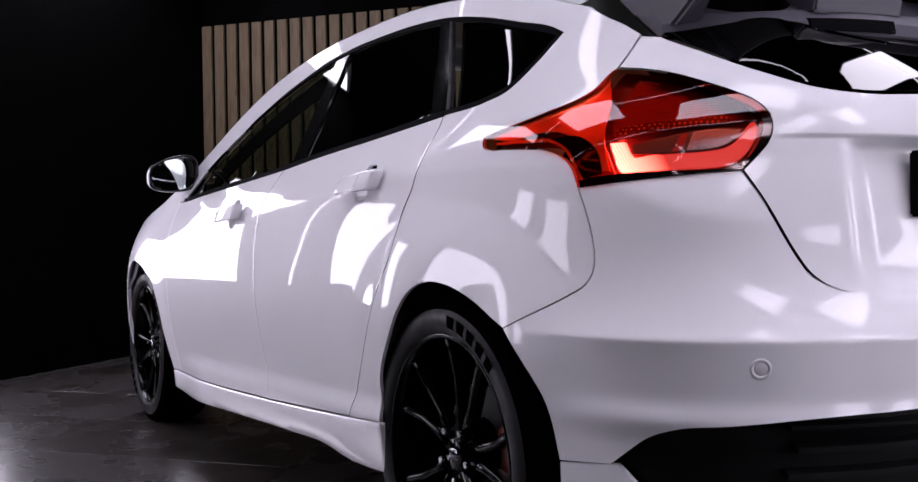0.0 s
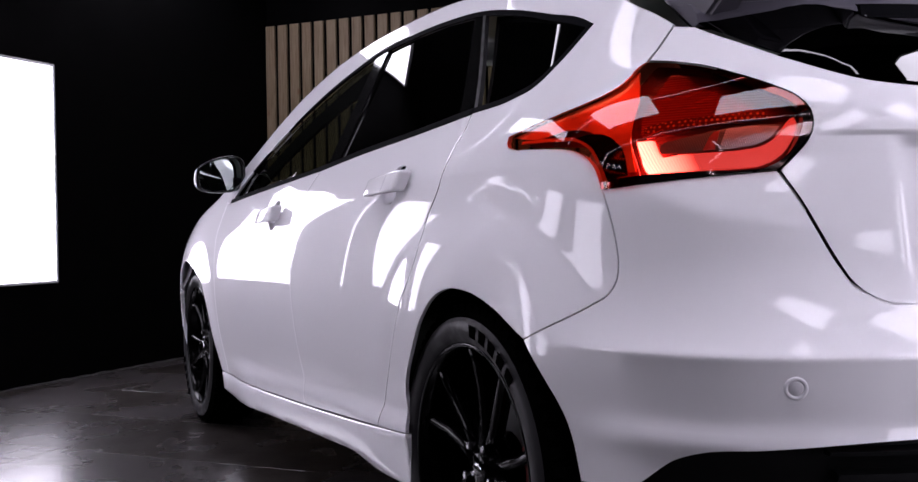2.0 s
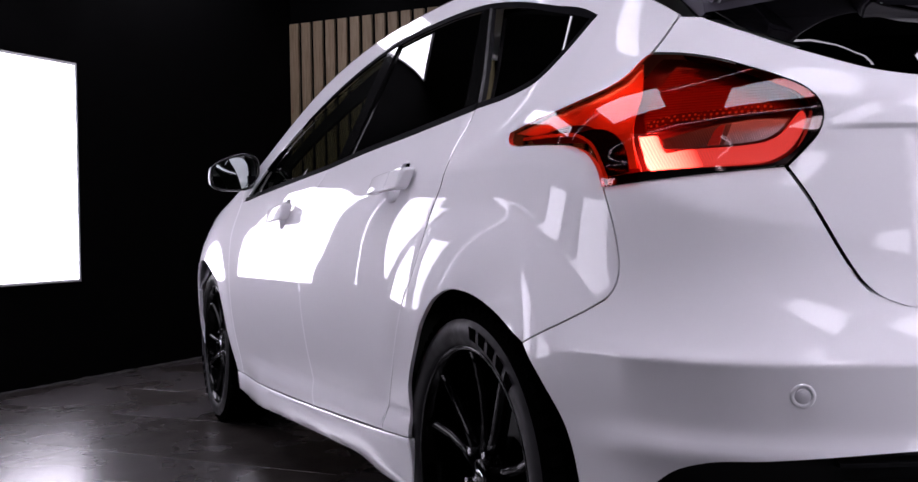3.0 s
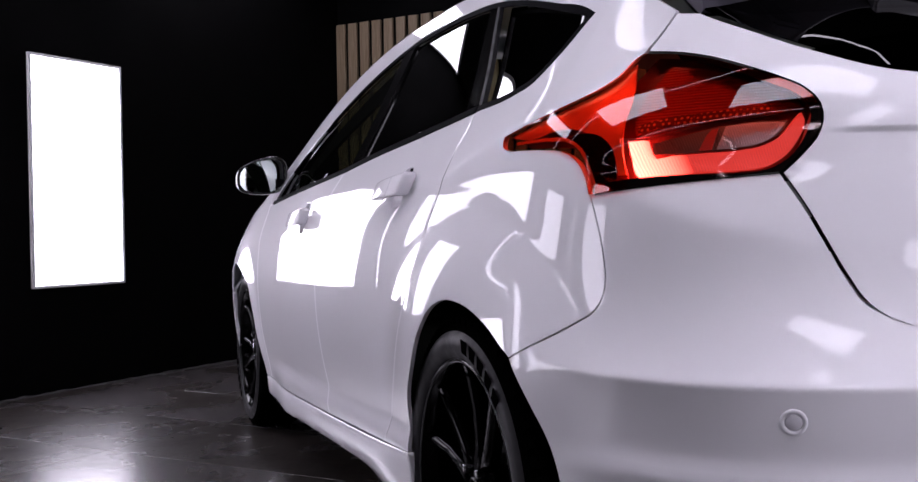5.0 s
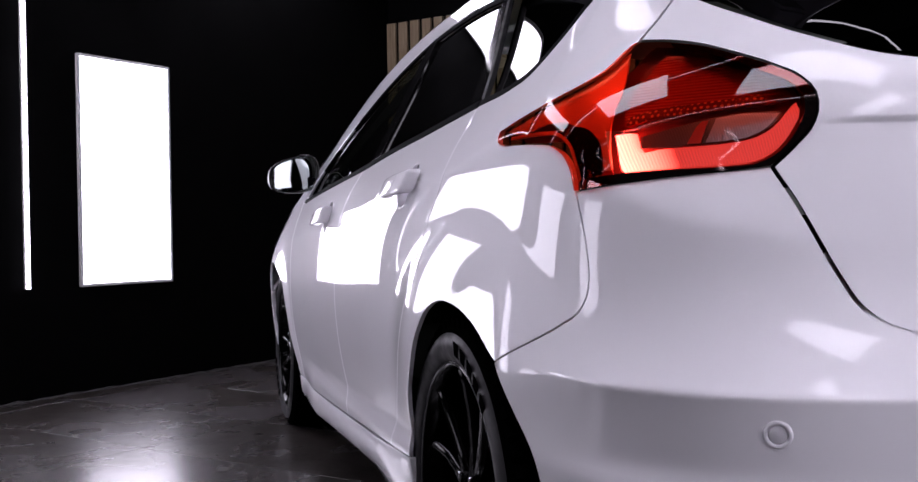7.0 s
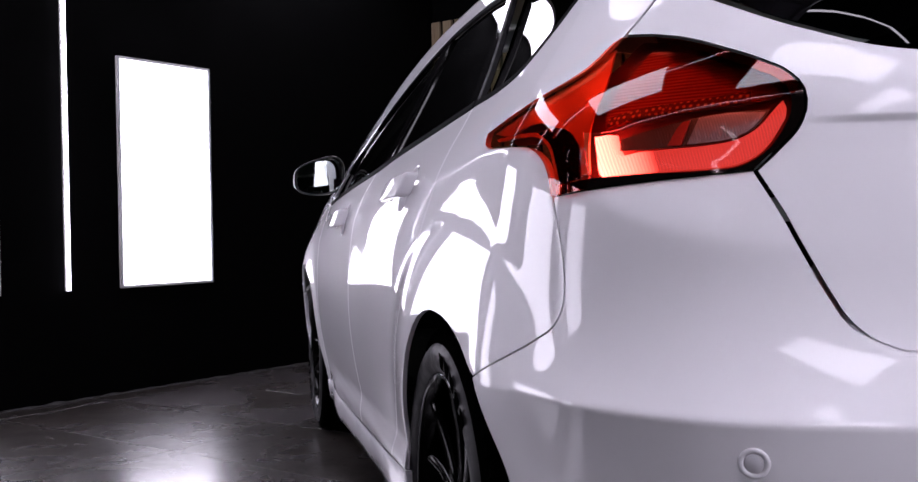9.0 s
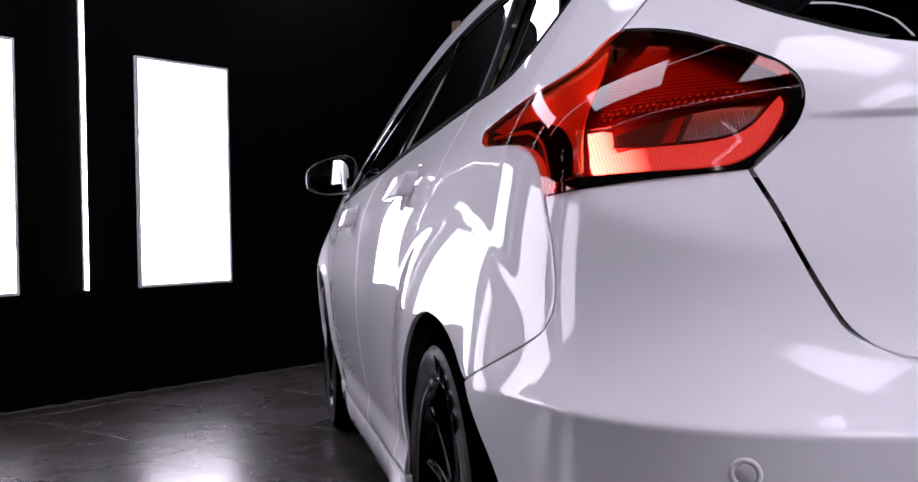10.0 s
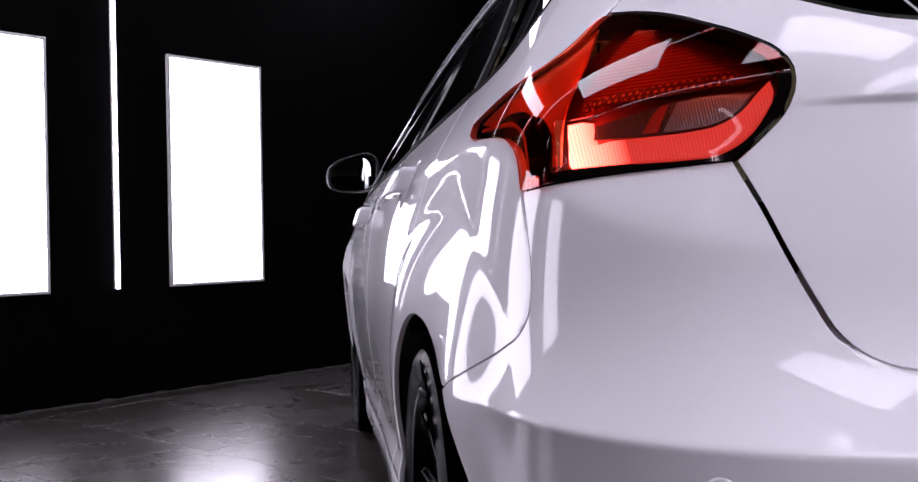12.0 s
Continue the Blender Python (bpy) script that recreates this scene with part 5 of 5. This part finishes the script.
# ---------------------------------------------------------------- door mirrors
for s in (1, -1):
    mir = new("door_mirror")
    mir.parent = car
    mir["label"] = "door mirror with white cap and black surround"
    def ring(y, f, grow=1.0, tilt=0.0, lean=-0.12):
        """Outline of the shell: wide oval, blunt outside, at depth y."""
        out = []
        for k in range(40):
            a = 2 * math.pi * k / 40
            ca, sa = math.cos(a), math.sin(a)
            ca = math.copysign(abs(ca) ** 0.72, ca)
            sa = math.copysign(abs(sa) ** 0.72, sa)
            x = -0.888 + 0.090 * f * grow * ca
            hgt = 0.066 * (1.0 + 0.16 * ca)
            z = 1.016 + hgt * f * grow * sa + 0.012 * ca
            out.append((x * s, y + lean * (x + 0.892) + tilt * (z - 1.024), z))
        return out
    def shell(name, rows, mat, label="", cap=False):
        bm = bmesh.new()
        rr = [[bm.verts.new(p) for p in r] for r in rows]
        for a, b in zip(rr, rr[1:]):
            for i in range(40):
                bm.faces.new((a[i], a[(i + 1) % 40], b[(i + 1) % 40], b[i]))
        if cap:
            bm.faces.new(rr[-1])
        bmesh.ops.recalc_face_normals(bm, faces=bm.faces)
        return part(name, bm, mat, mir, label)
    shell("shell", [ring(2.014, 1.0), ring(2.04, 1.004), ring(2.07, 0.95), ring(2.10, 0.78), ring(2.12, 0.5), ring(2.126, 0.1)], MAT["paint"], "white cap", True)
    shell("surround", [ring(2.024, 1.012), ring(2.010, 1.012), ring(2.002, 0.985), ring(2.001, 0.93), ring(2.008, 0.885), ring(2.03, 0.875)], MAT["gloss_black"], "black surround")
    shell("mirror_glass", [ring(2.034, k, tilt=0.045, lean=0.132) for k in (0.895, 0.6, 0.2, 0.02)], MAT["mirror"], "mirror glass", True)
    bm = bmesh.new()
    swept_box(bm, [[(x * s, y, z) for x, y, z in q] for q in (
        [(-0.83, 2.03, 0.965), (-0.83, 2.03, 1.01), (-0.83, 2.09, 1.01), (-0.83, 2.09, 0.965)],
        [(-0.79, 2.02, 0.935), (-0.79, 2.02, 1.005), (-0.79, 2.11, 1.005), (-0.79, 2.11, 0.935)],
        [(-0.765, 2.0, 0.925), (-0.765, 2.0, 1.0), (-0.765, 2.13, 1.0), (-0.765, 2.13, 0.925)])])
    bmesh.ops.recalc_face_normals(bm, faces=bm.faces)
    part("mirror_foot", bm, MAT["satin_black"], mir, "black foot", smooth=False)

# ---------------------------------------------------------------- roof spoiler
spoiler = new("spoiler")
spoiler.parent = car
spoiler["label"] = "roof spoiler, dark grey underneath, white on top"


def wing(name, front, rear, half_f, half_r, mat, label, bow=0.05, tip=0.05, n=32):
    """A blade across the car between a front and a rear line: (y, z top, z bottom) each; it droops at its tips."""
    bm = bmesh.new()
    rows = []
    for i in range(n + 1):
        u = i / n * 2 - 1
        droop = tip * abs(u) ** 3
        fy, rt = front[0] + bow * u * u * 0.8, rear[0] + bow * u * u
        ring = [(u * half_f, fy, front[1] - droop), (u * (half_f + half_r) / 2, (fy + rt) / 2, (front[1] + rear[1]) / 2 + 0.006 - droop), (u * half_r, rt, rear[1] - droop * 0.6),
                (u * half_r, rt - 0.003, (rear[1] + rear[2]) / 2 - droop * 0.6), (u * half_r, rt, rear[2] - droop * 0.6), (u * (half_f + half_r) / 2, (fy + rt) / 2, (front[2] + rear[2]) / 2 - droop), (u * half_f, fy, front[2] - droop)]
        rows.append(ring)
    swept_box(bm, rows)
    bmesh.ops.recalc_face_normals(bm, faces=bm.faces)
    return part(name, bm, mat, spoiler, label)


wing("upper_blade", (-0.16, 1.345, 1.325), (-0.56, 1.325, 1.300), 0.52, 0.56, MAT["grey_plastic"], "dark grey upper blade", 0.06, 0.05)
wing("top_skin", (-0.16, 1.352, 1.346), (-0.555, 1.331, 1.326), 0.52, 0.555, MAT["paint"], "white top skin", 0.06, 0.05)


def trailing(x):
    """Lower trailing edge of the lower blade at x: y and z."""
    u = abs(x) / 0.57
    return -0.555 + 0.200 * u ** 4, 1.143 - 0.018 * u * u + 0.022 * u ** 8


bm = bmesh.new()
rows = []
for i in range(49):
    x = (i / 24 - 1) * 0.570
    y, z = trailing(x)
    tall = 0.050 - 0.010 * (abs(x) / 0.57) ** 6
    fy = -0.42 + 0.19 * (abs(x) / 0.57) ** 3
    rows.append([(x, fy, 1.238), (x, y + 0.012, z - 0.001), (x, y + 0.004, z), (x, y, z + 0.004), (x, y - 0.004 + 0.2 * tall, z + tall * 0.55), (x, y + 0.5 * tall, z + tall), (x, y + 0.7 * tall, z + tall + 0.003), (x, fy + 0.01, 1.262)])
swept_box(bm, rows)
bmesh.ops.recalc_face_normals(bm, faces=bm.faces)
lower = part("lower_blade", bm, MAT["grey_plastic"], spoiler, "dark grey lower blade", smooth=False)
# added black sheet as shade under the blade, between its trailing edge and the screen
bm = bmesh.new()
under = [[bm.verts.new(p) for p in ((r[0][0], r[0][1], r[0][2] - 0.003), (r[1][0], r[1][1] + 0.004, r[1][2] - 0.003))] for r in rows]
for p, q in zip(under, under[1:]):
    bm.faces.new((p[0], q[0], q[1], p[1]))
lining = part("blade_lining", bm, MAT["cavity"], spoiler, "added black sheet for the shaded underside")
lining.modifiers.new("thick", "SOLIDIFY").thickness = 0.002
# ribbed black insert let into the blade between its screws
for s in (1, -1):
    bm = bmesh.new()
    rows = []
    for i in range(9):
        x = -0.362 + 0.195 * i / 8
        y, z = trailing(x)
        rows.append([(x * s, y + 0.02, z + 0.034), (x * s, y + 0.0005, z + 0.031), (x * s, y - 0.0045, z + 0.007), (x * s, y + 0.02, z + 0.005)])
    swept_box(bm, rows)
    bmesh.ops.recalc_face_normals(bm, faces=bm.faces)
    insert = part("insert", bm, MAT["satin_black"], spoiler, "ribbed black insert", smooth=False)
    for x in (-0.355, -0.174):
        y, z = trailing(x)
        bm = bmesh.new()
        bmesh.ops.create_uvsphere(bm, u_segments=12, v_segments=8, radius=0.0035, matrix=Matrix.Translation((x * s, y - 0.002, z + 0.009)))
        part("screw", bm, MAT["gloss_black"], spoiler)
for s in (1, -1):
    bm = bmesh.new()
    swept_box(bm, [[(x * s, y, z) for x, y, z in q] for q in (
        [(-0.350, -0.27, 1.225), (-0.12, -0.27, 1.225), (-0.12, -0.535, 1.185), (-0.350, -0.520, 1.180)],
        [(-0.350, -0.27, 1.262), (-0.125, -0.27, 1.262), (-0.125, -0.545, 1.225), (-0.350, -0.530, 1.220)],
        [(-0.335, -0.22, 1.328), (-0.14, -0.22, 1.328), (-0.14, -0.56, 1.308), (-0.335, -0.56, 1.308)])])
    bmesh.ops.recalc_face_normals(bm, faces=bm.faces)
    bmesh.ops.bevel(bm, geom=bm.edges[:], offset=0.005, segments=2, affect="EDGES")
    part("support", bm, MAT["grey_plastic"], spoiler, "dark grey support", smooth=False)
    bm = bmesh.new()
    swept_box(bm, [[(x * s, y, z) for x, y, z in q] for q in (
        [(-0.55, -0.18, 1.33), (-0.50, -0.18, 1.33), (-0.50, -0.52, 1.30), (-0.55, -0.52, 1.30)],
        [(-0.575, -0.20, 1.27), (-0.53, -0.20, 1.27), (-0.53, -0.46, 1.22), (-0.565, -0.46, 1.22)],
        [(-0.578, -0.28, 1.195), (-0.53, -0.28, 1.195), (-0.515, -0.395, 1.160), (-0.560, -0.365, 1.160)])])
    bmesh.ops.recalc_face_normals(bm, faces=bm.faces)
    bmesh.ops.bevel(bm, geom=bm.edges[:], offset=0.006, segments=2, affect="EDGES")
    part("end_plate", bm, MAT["grey_plastic"], spoiler, "dark grey end plate", smooth=False)

# ---------------------------------------------------------------- plate and sensors
plate = new("number_plate")
plate.parent = car
plate["label"] = "number plate in a black holder"
YP = float(skin(0.25, 0.85)[1]) - 0.004
bm = bmesh.new()
box(bm, (-0.300, YP - 0.022, 0.797), (0.300, YP, 0.912))
bmesh.ops.bevel(bm, geom=bm.edges[:], offset=0.004, segments=2, affect="EDGES")
part("holder", bm, MAT["satin_black"], plate, "black plastic holder", smooth=False)
bm = bmesh.new()
box(bm, (-0.262, YP - 0.025, 0.803), (0.262, YP - 0.0225, 0.906))
part("plate", bm, MAT["plate"], plate, smooth=False)
bm = bmesh.new()
for k in range(7):
    x = -0.20 + 0.062 * k + (0.02 if k > 3 else 0)
    box(bm, (x, YP - 0.026, 0.822), (x + 0.04, YP - 0.0252, 0.888))
part("plate_bar", bm, MAT["satin_black"], plate, "plain dark bars", smooth=False)
bm = bmesh.new()
for k in range(9):
    z = 0.808 + 0.0108 * k
    box(bm, (-0.2945, YP - 0.0226, z), (-0.286, YP - 0.0219, z + 0.0075))
part("holder_mark", bm, MAT["ink"], plate, "plain grey bars", smooth=False)

for q, s in ((0.644, 1), (0.644, -1), (0.25, 1), (0.25, -1)):
    z = 0.559
    c = Vector(skin(q, z).tolist())
    nn = Vector(skin_normal(np.array([q]), np.array([z]))[0].tolist())
    c.x, nn.x = c.x * s, nn.x * s
    m = Matrix.Translation(c) @ nn.to_track_quat("X", "Z").to_matrix().to_4x4() @ Matrix.Rotation(math.pi, 4, "Z")
    bm = bmesh.new()
    lathe(bm, [(0.0180, 0.004), (0.0172, -0.0006), (0.0155, -0.0016), (0.0125, -0.0018), (0.0118, -0.0006), (0.0112, 0.002)], 40)
    bmesh.ops.recalc_face_normals(bm, faces=bm.faces)
    bm.transform(m)
    ring_ob = part("parking_sensor", bm, MAT["paint"], rear_bumper, "round white parking sensor")
    bm = bmesh.new()
    lathe(bm, [(0.0108, 0.001), (0.0102, -0.0008), (0.0092, -0.0014), (0.0004, -0.0017)], 40)
    bmesh.ops.recalc_face_normals(bm, faces=bm.faces)
    bm.transform(m)
    part("sensor_face", bm, MAT["sensor"], rear_bumper)
